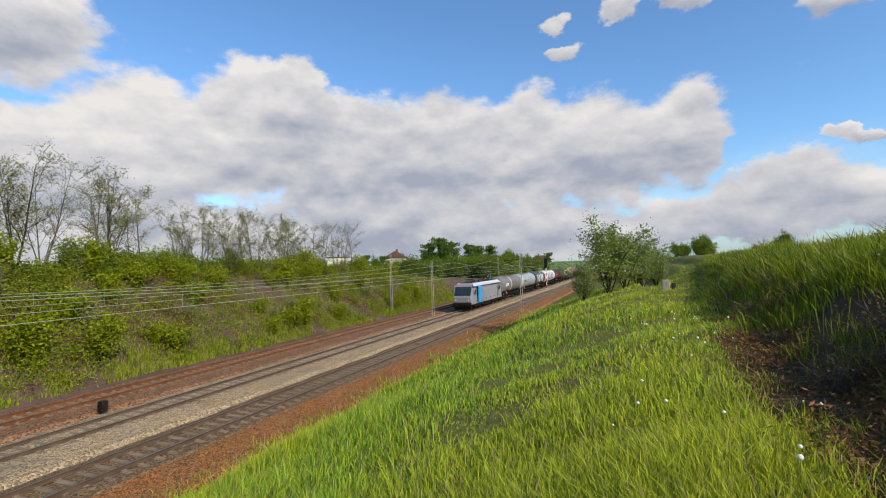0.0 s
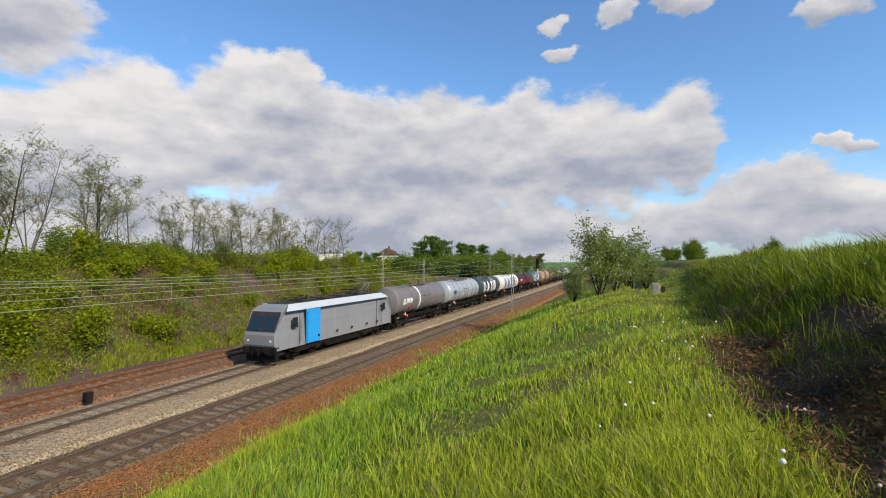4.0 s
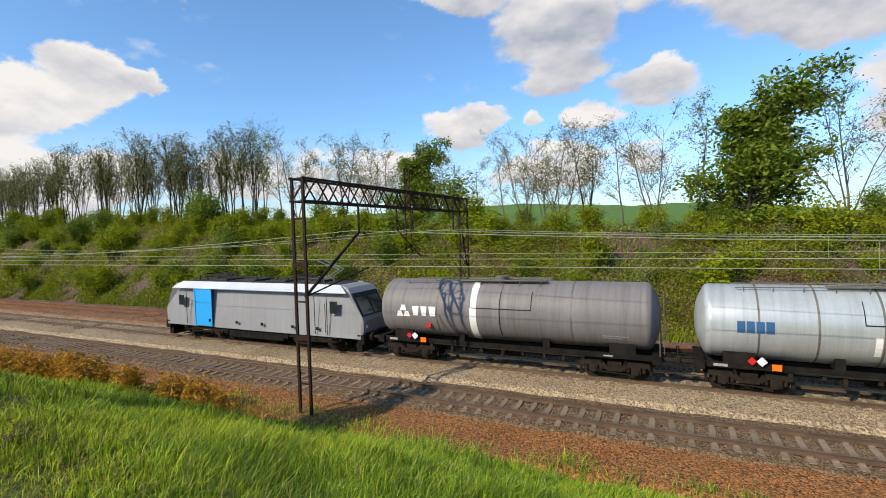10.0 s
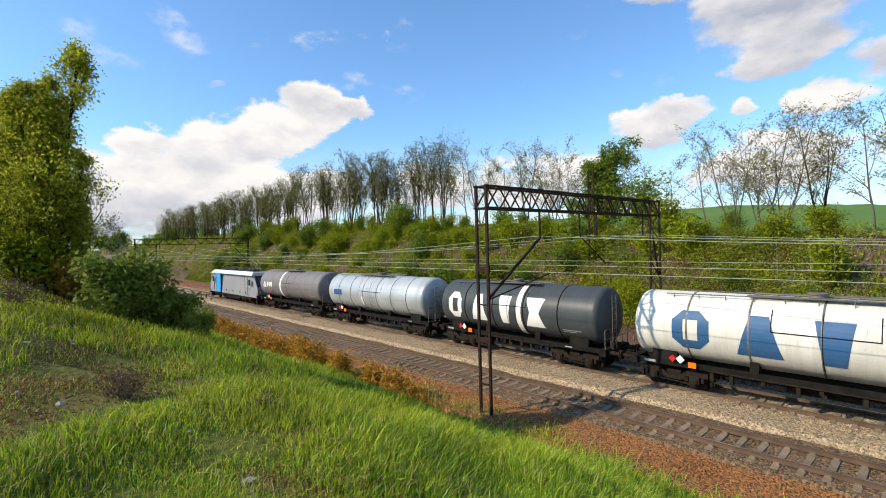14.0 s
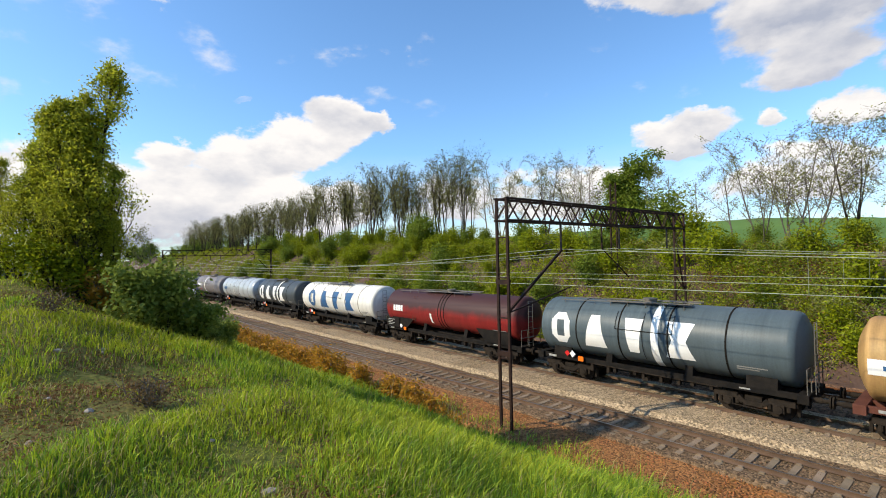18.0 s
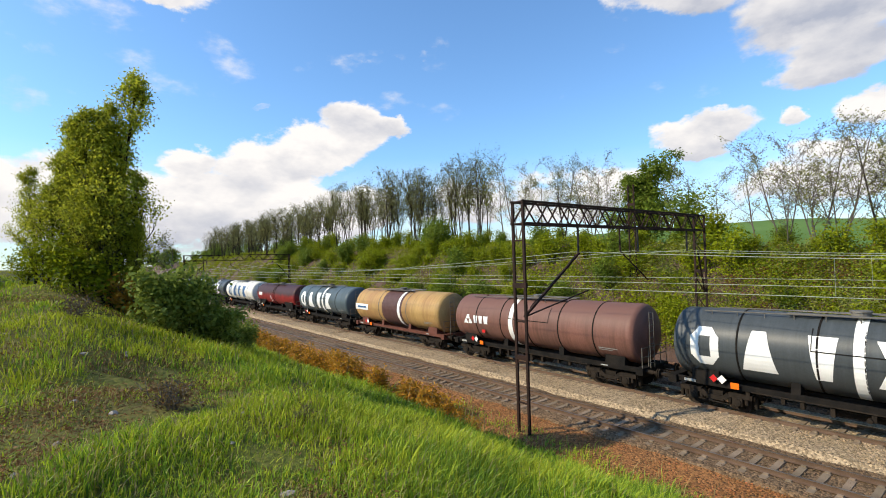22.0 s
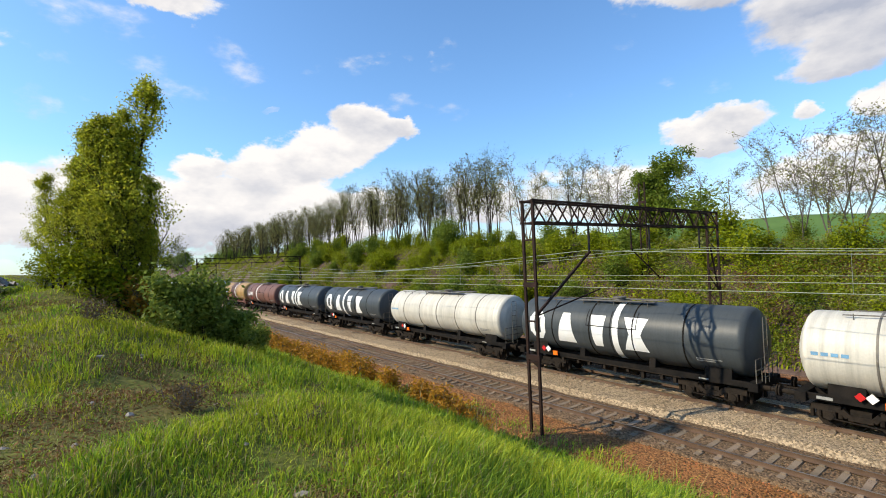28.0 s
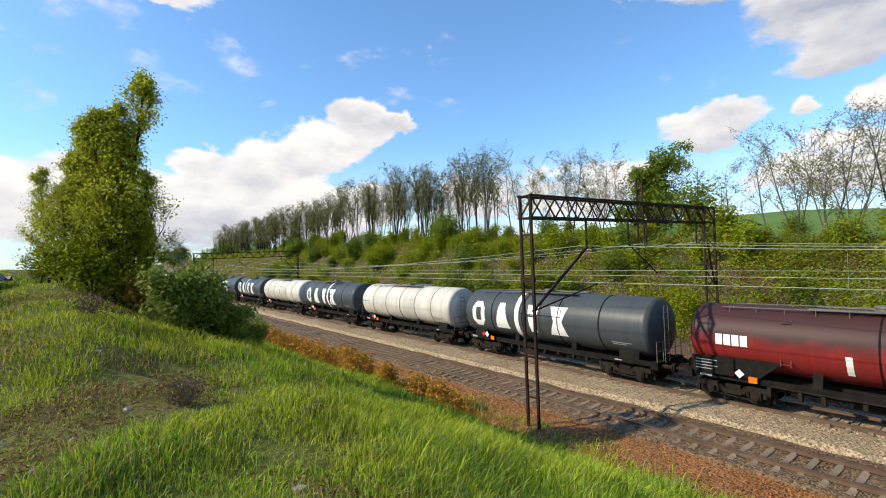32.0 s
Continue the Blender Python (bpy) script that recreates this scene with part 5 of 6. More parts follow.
# leading end of each vehicle behind the locomotive's nose, and its length
W_GREY, W_SIL = "grey tank wagon with a white stripe and block mark", "pale blue-grey tank wagon with a small blue mark"
W_DARK = "dark slate tank wagon with four large white blocks"
CONSIST = (
    (17.56, 15.48, lambda n: tank_wagon(n, "tank_grey", W_GREY, "wide", rings=3)),
    (33.04, 15.08, lambda n: tank_wagon(n, "tank_silver", W_SIL, "small", rings=6)),
    (48.12, 13.40, lambda n: tank_wagon(n, "tank_dark", W_DARK, "big", rings=4)),
    (61.52, 15.97, lambda n: tank_wagon(n, "tank_white", "white tank wagon with four large blue blocks", "big", rings=5, mark="paint_blue", layout=BIG_WIDE)),
    (77.49, 15.83, lambda n: hopper_wagon(n, "dark red sooty tank wagon with sloping black skirts")),
    (93.32, 13.90, lambda n: tank_wagon(n, "tank_teal", "dark blue-grey tank wagon with large white blocks", "big", rings=4)),
    (107.22, 14.69, lambda n: tank_wagon(n, "tank_tan", "tan tank wagon with a brown centre band and rusty frame", "sign", rings=2, bands=((7.0, 2.4, "paint_brown"), (8.38, 0.36, "paint_white"), (8.7, 0.28, "paint_brown")), frame_mat="frame_brown", jacket=False)),
    (121.91, 15.46, lambda n: tank_wagon(n, "tank_rust", "rusty brown tank wagon with a white stripe", "wide", rings=5)),
    (137.37, 15.37, lambda n: tank_wagon(n, "tank_dark", W_DARK, "big", rings=4)),
    (152.74, 14.24, lambda n: tank_wagon(n, "tank_dark", W_DARK, "big", rings=4, layout=BIG_B)),
    (166.98, 15.63, lambda n: tank_wagon(n, "tank_cream", "cream tank wagon with faint blue lettering bars", "line", rings=5, jacket=False)),
    (182.61, 14.49, lambda n: tank_wagon(n, "tank_dark", W_DARK, "big", rings=4)),
    (197.10, 15.30, lambda n: tank_wagon(n, "tank_cream", "cream tank wagon with faint blue lettering bars", "line", rings=5, jacket=False)),
    (212.40, 15.48, lambda n: tank_wagon(n, "tank_dark", W_DARK, "big", rings=4, layout=BIG_B)),
    (227.88, 15.47, lambda n: hopper_wagon(n, "dark red sooty tank wagon with sloping black skirts")),
    (243.35, 15.00, lambda n: tank_wagon(n, "tank_white", "weathered white tank wagon at the rear of the train", "line", rings=5)),
    (258.35, 15.00, lambda n: tank_wagon(n, "tank_cream", "cream tank wagon at the rear of the train", "line", rings=5)),
)
TRAIN = [(0.0, locomotive())] + [(u, make(n)) for u, n, make in CONSIST]

# ---------------------------------------------------------------- plants
def tubes(segments, sides=5):
    """Tapered prisms for a list of (ax, ay, az, bx, by, bz, ra, rb)."""
    s = np.asarray(segments, float)
    a, b, ra, rb = s[:, 0:3], s[:, 3:6], s[:, 6], s[:, 7]
    d = b - a
    d /= np.maximum(np.linalg.norm(d, axis=1, keepdims=True), 1e-6)
    ref = np.where(np.abs(d[:, 2:3]) > 0.9, np.array([[1.0, 0, 0]]), np.array([[0, 0, 1.0]]))
    u = np.cross(d, ref)
    u /= np.linalg.norm(u, axis=1, keepdims=True)
    w = np.cross(d, u)
    q = np.arange(sides) * 2 * np.pi / sides
    off = u[:, None] * np.cos(q)[None, :, None] + w[:, None] * np.sin(q)[None, :, None]
    v = np.concatenate([a[:, None] + off * ra[:, None, None], b[:, None] + off * rb[:, None, None]], 1)
    k = np.arange(len(s))[:, None] * 2 * sides
    j = np.arange(sides)[None, :]
    jn = (j + 1) % sides
    f = np.stack([k + j, k + jn, k + sides + jn, k + sides + j], -1).reshape(-1, 4)
    return v.reshape(-1, 3), f


def leaves(points, size, rng, flat=0.35, long=1.7):
    """A small pointed quad at each point, turned at random."""
    p = np.asarray(points, float)
    n = len(p)
    a = rng.normal(size=(n, 3))
    a[:, 2] *= flat + 0.3
    a /= np.linalg.norm(a, axis=1, keepdims=True)
    b = np.cross(a, rng.normal(size=(n, 3)))
    b /= np.linalg.norm(b, axis=1, keepdims=True)
    s = (size * rng.uniform(0.6, 1.35, n))[:, None]
    v = np.stack([p - a * s * long / 2, p + b * s * 0.42 + a * s * 0.1, p + a * s * long / 2, p - b * s * 0.42 + a * s * 0.1], 1)
    return v.reshape(-1, 3), np.arange(n * 4).reshape(n, 4)


def grow(rng, height, trunk_r, fork=0.35, levels=3, kids=(4, 5, 4), lean=0.12, angle=(0.5, 0.7, 0.8), reach=(0.5, 0.5, 0.5), rise=0.25, stems=1, spread_stems=0.4, cone=0.45, twig=0.012):
    """Segments of a branching tree and the points along its twigs."""
    segs, twigs = [], []

    def branch(p, d, length, r, level):
        n = 5 if level == 0 else (3 if level < 3 else 2)
        pts = [p]
        dirs = [d]
        for k in range(n):
            d = d + rng.normal(0, lean * (0.5 if level == 0 else 1.0), 3)
            d[2] += rise * (0.25 if level == 0 else 0.5)
            d = d / np.linalg.norm(d)
            q = pts[-1] + d * length / n
            ra, rb = r * (1 - 0.75 * k / n), r * (1 - 0.75 * (k + 1) / n)
            segs.append((*pts[-1], *q, ra, rb))
            pts.append(q)
            dirs.append(d)
        if level >= levels - 1:
            twigs.extend(pts[1:])
        if level < levels:
            m = kids[min(level, len(kids) - 1)]
            for j in range(m):
                t = (fork + (1 - fork) * (j + rng.uniform(0.1, 0.9)) / m) if level == 0 else rng.uniform(0.25, 1.0)
                k = min(int(t * n), n - 1)
                f = t * n - k
                base = pts[k] * (1 - f) + pts[k + 1] * f
                az = rng.uniform(0, 2 * np.pi)
                side = np.array([np.cos(az), np.sin(az), 0.0])
                an = angle[min(level, len(angle) - 1)] * rng.uniform(0.7, 1.3)
                nd = dirs[k + 1] * np.cos(an) + side * np.sin(an)
                nd = nd / np.linalg.norm(nd)
                branch(base, nd, length * reach[min(level, len(reach) - 1)] * rng.uniform(0.7, 1.2) * (1.15 - cone * t if level == 0 else 1), max(r * (1 - 0.7 * t) * 0.55, twig), level + 1)

    for s in range(stems):
        az = rng.uniform(0, 2 * np.pi)
        tilt = 0.06 if stems == 1 else rng.uniform(0.08, spread_stems)
        d = np.array([np.cos(az) * tilt, np.sin(az) * tilt, 1.0])
        branch(np.array([np.cos(az), np.sin(az), 0]) * (0.0 if stems == 1 else 0.02), d / np.linalg.norm(d), height * (1.0 if s == 0 else rng.uniform(0.7, 0.95)), trunk_r * (1.0 if s == 0 else 0.75), 0)
    return segs, np.array(twigs)


HEIGHT = {}


def plant(name, seed, label, category, leaf_mat, bark_mat="bark", leaf_n=400, leaf_size=0.16, puff=0.35, group="", bloom=0, sides=5, **kw):
    """A tree or shrub: an Empty at its base with a trunk mesh and a crown mesh."""
    rng = np.random.default_rng(seed)
    segs, twigs = grow(rng, **kw)
    root = tagged(empty(name), label, category, group=group)
    thick = np.array([q[6] > 0.03 for q in segs])
    bits = [tubes([q for q, w in zip(segs, thick) if w == flag], n) for flag, n in ((True, sides), (False, 3)) if (thick == flag).any()]
    v = np.concatenate([b[0] for b in bits])
    f = np.concatenate([b[1] + sum(len(c[0]) for c in bits[:k]) for k, b in enumerate(bits)])
    arrays("trunk", v, f, M[bark_mat], root, smooth=True)
    pick = twigs[rng.integers(0, len(twigs), leaf_n)] + rng.normal(0, puff, (leaf_n, 3)) * np.array([1, 1, 0.8])
    pick[:, 2] = np.maximum(pick[:, 2], 0.03)
    v, f = leaves(pick, leaf_size, rng)
    arrays("crown", v, f, M[leaf_mat], root)
    if bloom:
        top = pick[rng.integers(0, leaf_n, bloom)] + rng.normal(0, 0.08, (bloom, 3))
        v, f = leaves(top, leaf_size * 0.75, rng, long=1.1)
        arrays("blossom", v, f, M["petal_white"], root)["label"] = "small pale blossom"
    HEIGHT[root.name] = float(np.percentile(pick[:, 2], 98))
    return root


PLACED = {}


def place(key, x, y, scale=1.0, turn=0.0, sink=0.08, label="", tall=None):
    """Sets a copy of a model plant on the ground; the first one is the model itself."""
    z = float(ground_z(x, y)) - sink
    m = pose(x, y, z, 0, 0, turn)
    src = MODELS[key]
    if key not in PLACED:
        PLACED[key] = src
        ob = src
        ob.matrix_basis = m
    else:
        ob = copy_thing(src, m)
    ob.scale = (scale, scale, tall or scale)
    if label:
        ob["label"] = label
    return ob


BARE = dict(levels=3, kids=(9, 5, 4), fork=0.26, angle=(0.68, 0.75, 0.85), reach=(0.33, 0.5, 0.5), lean=0.13, rise=0.12, twig=0.015)
MODELS = {
    "bare_a": plant("tree", 11, "slender locust tree in first sparse leaf on the cutting's crest", "tree", "leaf_sparse", "bark", 1700, 0.10, 0.26, "trees on the crest", height=9, trunk_r=0.10, stems=3, spread_stems=0.22, **BARE),
    "bare_b": plant("tree", 12, "thin nearly bare tree with a few young leaves", "tree", "leaf_sparse", "bark_pale", 1100, 0.10, 0.26, "trees on the crest", height=9, trunk_r=0.10, **BARE),
    "bare_c": plant("tree", 13, "many-stemmed nearly bare tree with fine twigs", "tree", "leaf_sparse", "bark_pale", 1300, 0.10, 0.26, "trees on the crest", height=9, trunk_r=0.085, stems=4, spread_stems=0.35, **BARE),
    "bare_d": plant("tree", 14, "tall bare tree with an open spreading crown", "tree", "leaf_sparse", "bark", 520, 0.11, 0.35, "trees on the crest", height=12, trunk_r=0.13, levels=3, kids=(6, 5, 3), fork=0.5, angle=(0.6, 0.6, 0.7), reach=(0.42, 0.5, 0.5), lean=0.12, rise=0.25),
    "wood_a": plant("tree", 15, "straight dark-stemmed tree of the wood on the crest", "tree", "leaf_wood", "bark", 1000, 0.16, 0.5, "trees of the wood", height=12, trunk_r=0.10, stems=3, spread_stems=0.2, levels=3, kids=(8, 4, 3), fork=0.35, angle=(0.4, 0.6), reach=(0.32, 0.5), lean=0.07, rise=0.3, twig=0.022),
    "wood_b": plant("tree", 16, "dark-stemmed tree with thin young foliage in the wood", "tree", "leaf_wood", "bark", 1000, 0.16, 0.5, "trees of the wood", height=12, trunk_r=0.12, stems=2, spread_stems=0.12, levels=3, kids=(9, 4, 3), fork=0.35, angle=(0.45, 0.6), reach=(0.32, 0.5), lean=0.09, rise=0.3, twig=0.022),
    "leafy": plant("tree", 17, "dense green broad-leaved tree standing on the crest", "tree", "leaf_green", "bark", 17000, 0.15, 0.3, height=8.0, trunk_r=0.16, stems=4, spread_stems=0.3, cone=0.7, levels=3, kids=(15, 5, 4), fork=0.02, angle=(1.15, 0.75, 0.8), reach=(0.30, 0.5, 0.5), lean=0.13, rise=0.12),
    "poplar": plant("tree", 18, "tall poplar with fresh yellow-green leaves", "tree", "leaf_poplar", "bark", 11000, 0.085, 0.2, "poplars on the bank", height=9.5, trunk_r=0.13, stems=1, cone=0.95, levels=3, kids=(30, 5, 4), fork=0.03, angle=(0.72, 0.65, 0.8), reach=(0.27, 0.5, 0.5), lean=0.08, rise=0.3),
    "elder": plant("shrub", 19, "broad grey-green elder shrub at the slope's edge", "shrub", "leaf_grey", "bark", 5200, 0.17, 0.34, height=3.0, trunk_r=0.07, stems=7, spread_stems=0.9, levels=2, kids=(5, 4), fork=0.2, angle=(0.7, 0.8), reach=(0.5, 0.5), lean=0.15, rise=0.12),
    "hawthorn": plant("shrub", 20, "large spreading shrub with small leaves and pale blossom", "shrub", "leaf_grey", "bark", 9500, 0.13, 0.34, bloom=1500, height=6.0, trunk_r=0.09, stems=8, spread_stems=0.7, levels=3, kids=(7, 4, 3), fork=0.06, angle=(0.6, 0.7, 0.8), reach=(0.45, 0.5, 0.5), lean=0.14, rise=0.2),
    "round": plant("tree", 21, "distant round green deciduous tree", "tree", "leaf_green", "bark", 6000, 0.3, 0.7, "distant trees", height=9, trunk_r=0.25, stems=3, levels=2, kids=(12, 5), fork=0.02, angle=(1.1, 0.8), reach=(0.36, 0.5), lean=0.12, rise=0.1),
    "conifer": plant("tree", 22, "distant dark green conifer tree", "tree", "leaf_dark", "bark", 5000, 0.28, 0.4, "distant trees", height=11, trunk_r=0.22, levels=1, kids=(34,), fork=0.08, angle=(1.35,), reach=(0.28,), lean=0.05, rise=-0.1),
    "bush_a": plant("shrub", 23, "bright green young shrub on the cutting slope", "shrub", "leaf_bright", "bark", 1300, 0.09, 0.2, "shrubs on the slope", height=1.5, trunk_r=0.025, stems=6, spread_stems=0.7, levels=1, kids=(5,), fork=0.2, angle=(0.6,), reach=(0.45,), lean=0.12, rise=0.2, sides=3),
    "bush_b": plant("shrub", 24, "yellow-green leafy shrub on the cutting slope", "shrub", "leaf_bright", "bark", 1700, 0.095, 0.25, "shrubs on the slope", height=2.1, trunk_r=0.03, stems=7, spread_stems=0.6, levels=1, kids=(6,), fork=0.2, angle=(0.6,), reach=(0.4,), lean=0.12, rise=0.25, sides=3),
    "bush_c": plant("shrub", 25, "dull brownish shrub with thin foliage on the slope", "shrub", "leaf_sparse", "bark_pale", 800, 0.075, 0.2, "shrubs on the slope", height=1.4, trunk_r=0.02, stems=8, spread_stems=0.8, levels=1, kids=(5,), fork=0.2, angle=(0.6,), reach=(0.45,), lean=0.15, rise=0.2, sides=3),
    "bush_d": plant("shrub", 26, "dark green rounded bush on the crest", "shrub", "leaf_green", "bark", 3200, 0.11, 0.32, "bushes on the crest", height=2.6, trunk_r=0.04, stems=7, spread_stems=0.7, levels=2, kids=(5, 3), fork=0.15, angle=(0.7, 0.8), reach=(0.4, 0.5), lean=0.12, rise=0.15, sides=3),
    "amber": plant("weed_clump", 27, "amber-brown weed clump at the foot of the bank", "weed", "leaf_amber", "bark_pale", 420, 0.09, 0.16, "amber weeds by the ballast", height=1.0, trunk_r=0.012, stems=9, spread_stems=0.6, levels=1, kids=(5,), fork=0.25, angle=(0.5,), reach=(0.35,), lean=0.12, rise=0.3, sides=3),
    "weed": plant("weed", 28, "dark green weed clump on the earth bank", "weed", "leaf_dark", "bark", 900, 0.06, 0.18, "weeds on the bank", height=0.9, trunk_r=0.012, stems=9, spread_stems=0.6, levels=1, kids=(5,), fork=0.15, angle=(0.5,), reach=(0.35,), lean=0.12, rise=0.3, sides=3),
    "dead": plant("dead_stems", 29, "tangle of dead brown stems in the grass", "weed", "leaf_brown", "bark_pale", 700, 0.03, 0.14, "dead weeds", height=0.6, trunk_r=0.009, stems=14, spread_stems=1.3, levels=1, kids=(4,), fork=0.2, angle=(0.7,), reach=(0.5,), lean=0.25, rise=0.0, sides=3),
}

def crest_y(x):
    """Where the far slope meets the field above it."""
    return 33.2 + 1.15 * float(np.interp(x, CREST_X, CREST_Z))


rnd = random.Random(5)
# crest of the far slope: x, height, model
for x, h, key in (
    (21.0, 9.6, "bare_a"), (23.2, 9.0, "bare_c"), (25.6, 8.4, "bare_b"), (28.0, 9.2, "bare_a"), (29.4, 7.0, "bare_b"), (30.8, 8.6, "bare_b"), (33.4, 5.5, "bare_b"),
    (36.0, 7.2, "bare_c"), (38.6, 7.0, "bare_b"), (41.5, 6.2, "bare_c"), (44.0, 6.9, "bare_b"), (46.4, 6.6, "bare_c"), (48.8, 7.0, "bare_b"), (51.5, 6.8, "bare_c"), (54.5, 7.2, "bare_c"), (58.5, 7.4, "bare_d"), (62.0, 7.4, "bare_d"), (34.5, 6.4, "bare_c"), (37.2, 6.6, "bare_b"), (40.0, 6.8, "bare_c"), (42.8, 6.4, "bare_b"), (45.2, 7.0, "bare_c"), (47.6, 6.6, "bare_b"), (50.2, 7.0, "bare_c"), (53.0, 7.2, "bare_b"), (56.5, 7.0, "bare_c"), (60.2, 7.2, "bare_c"), (19.6, 9.0, "bare_b"), (26.8, 7.6, "bare_c"),
    (1.8, 9.2, "bare_b"), (11.2, 9.8, "bare_c"), (14.4, 10.0, "bare_b"), (16.6, 6.0, "bare_b"), (-1.2, 7.8, "bare_c"), (-3.6, 7.6, "bare_b"), (-6.4, 8.2, "bare_a"), (-8.4, 7.6, "bare_c"), (-10.0, 7.8, "bare_c"),
    (-12.0, 7.6, "bare_c"), (-14.0, 7.4, "bare_b"), (-16.2, 5.8, "bare_b"), (-19.4, 6.4, "bare_b"), (-21.2, 6.6, "bare_b"), (-24.6, 7.4, "leafy"), (-27.6, 8.2, "bare_c"), (-30.2, 8.8, "bare_c"), (-33.4, 9.2, "bare_a"), (-36.5, 7.4, "bare_b"),
    (-40.5, 9.8, "bare_c"), (-44.0, 10.0, "bare_b"), (-47.8, 13.0, "bare_d"),
):
    h += float(np.interp(x, (-60, -40, -10, 6, 20, 32, 44, 60), (0.2, 0.4, 1.2, 1.2, 0.1, 0.2, 0.3, 0.1)))
    place(key, x, crest_y(x) + rnd.uniform(0.4, 2.8), h / HEIGHT[MODELS[key].name] * rnd.uniform(0.97, 1.04), rnd.uniform(0, 360))
place("leafy", 4.9, crest_y(4.9) + 1.2, 10.4 / HEIGHT[MODELS["leafy"].name] * 1.12, 70, tall=10.4 / HEIGHT[MODELS["leafy"].name])
# the wood that runs on along the crest
for k in range(125):
    x = -51 - 150 * (k / 125) ** 1.1 + rnd.uniform(-1, 1)
    y = 42.5 + rnd.uniform(0, 9)
    place("wood_a" if rnd.random() < 0.5 else "wood_b", x, y, 12.6 / HEIGHT["tree.004"] * rnd.uniform(0.88, 1.06) * (1.0 if x > -100 else 0.9), rnd.uniform(0, 360))
# shrubs on the far slope: thick on the departure side, thin and dull on the approach side
for k in range(320):
    x = rnd.uniform(-120, 75)
    u = rnd.random()
    y = 34.0 + (crest_y(x) - 33.5) * u
    thick = 0.75 if x < -22 else 0.72
    if rnd.random() > thick:
        continue
    if x > 30:
        y = 33.8 + u * float(np.interp(x, CREST_X, CREST_Z)) * 1.2
    if x < -22:
        key = rnd.choice(("bush_a", "bush_b", "bush_b", "bush_b", "bush_d"))
    else:
        key = rnd.choice(("bush_a", "bush_a", "bush_b", "bush_b", "bush_c"))
    place(key, x, y, rnd.uniform(0.8, 1.55), rnd.uniform(0, 360))
for k in range(60):
    x = rnd.uniform(-60, 75)
    place(rnd.choice(("bush_d", "bush_d", "bush_b", "bush_c")), x, crest_y(x) + rnd.uniform(-1.0, 3.0), rnd.uniform(0.6, 1.0) * ((0.6 if x > 42 else 1.05) if x > 18 else 0.75), rnd.uniform(0, 360))
for x, y, s in ((-18.6, 41.5, 1.6), (-54, 42, 1.7), (12.6, 41.5, 0.8), (-57, 43, 1.4), (-75, 42, 1.3)):
    place("bush_d", x, y, s, rnd.uniform(0, 360))
# poplars and shrubs on the near bank, departure side
POP = 7.0 / HEIGHT[MODELS["poplar"].name]
for x, y, s in ((-18.5, 1.25, 1.06), (-18.9, 1.08, 0.88), (-18.3, 1.42, 0.84), (-18.7, 0.9, 0.82), (-18.9, 0.7, 0.77), (-19.0, 0.45, 0.73), (-18.6, 1.6, 0.66), (-19.2, 0.2, 0.68), (-19.4, -0.05, 0.64), (-19.3, -0.35, 0.59), (-19.8, -0.65, 0.52), (-18.1, 1.0, 0.66), (-18.2, 0.5, 0.6), (-18.0, 1.8, 0.42)):
    place("poplar", x, y, s * POP * 0.88, rnd.uniform(0, 360), tall=s * POP)
for x, y, s in ((-15.9, 2.3, 0.52), (-16.2, 2.95, 0.5), (-16.6, 3.6, 0.42), (-17.9, 4.5, 0.36), (-19.2, 5.4, 0.32)):
    place("elder", x, y, s, rnd.uniform(0, 360), tall=s * 1.15)
for x, y, s in ((-18.8, 0.6, 0.65), (-19.9, -0.9, 0.5), (-18.0, 1.9, 0.5), (-17.9, 0.4, 0.7), (-18.0, 1.2, 0.8), (-18.4, -0.4, 0.65)):
    place("bush_b", x, y, s, rnd.uniform(0, 360))
place("bare_b", -17.2, 2.5, 0.3, 40)
for k in range(112):
    x = -14.8 - 50 * (k / 112) + rnd.uniform(-0.6, 0.6)
    place("amber", x, 13.3 + rnd.uniform(-1.0, 0.9), rnd.uniform(0.7, 1.4) * (0.6 if x > -17 else 1), rnd.uniform(0, 360))
for x, y, s in ((-17.5, 1.5, 1.1), (-18.2, 2.0, 0.95)):
    place("amber", x, y, s)
# hawthorn group on the approach side
HAW = 6.2 / HEIGHT[MODELS["hawthorn"].name]
for x, y, s in ((44.0, 2.2, 1.0), (47.5, 1.0, 0.85), (51.5, 0.0, 0.7), (56.0, -0.6, 0.8), (62.0, -2.2, 0.75), (41.5, 4.2, 0.55)):
    place("hawthorn", x, y, s * HAW, rnd.uniform(0, 360))
# weeds on the dark bank
for k in range(26):
    x = rnd.uniform(14, 45)
    place("weed", x, float(np.interp(x, (0, 12, 60), (-1.65, -2.05, -6.3))) - rnd.uniform(0.4, 2.4), rnd.uniform(0.3, 0.62), rnd.uniform(0, 360))
for k in range(12):
    x = rnd.uniform(3, 16)
    place("dead", x, float(np.interp(x, (0, 12, 60), (-1.65, -2.05, -6.3))) + rnd.uniform(-1.0, 0.3), rnd.uniform(0.5, 0.9), rnd.uniform(0, 360))
for x, y, s in ((-7.1, 1.1, 0.9), (-13.5, 0.2, 1.0), (-10.0, -2.2, 0.8), (-12, -2.6, 0.9), (-14.5, -2.4, 1.0), (-16.5, -2.0, 1.0), (-18, -2.4, 1.0), (-8.6, -1.8, 0.7), (-6.0, 2.4, 0.5), (-8.0, 3.2, 0.6)):
    place("dead", x, y, s, rnd.uniform(0, 360))
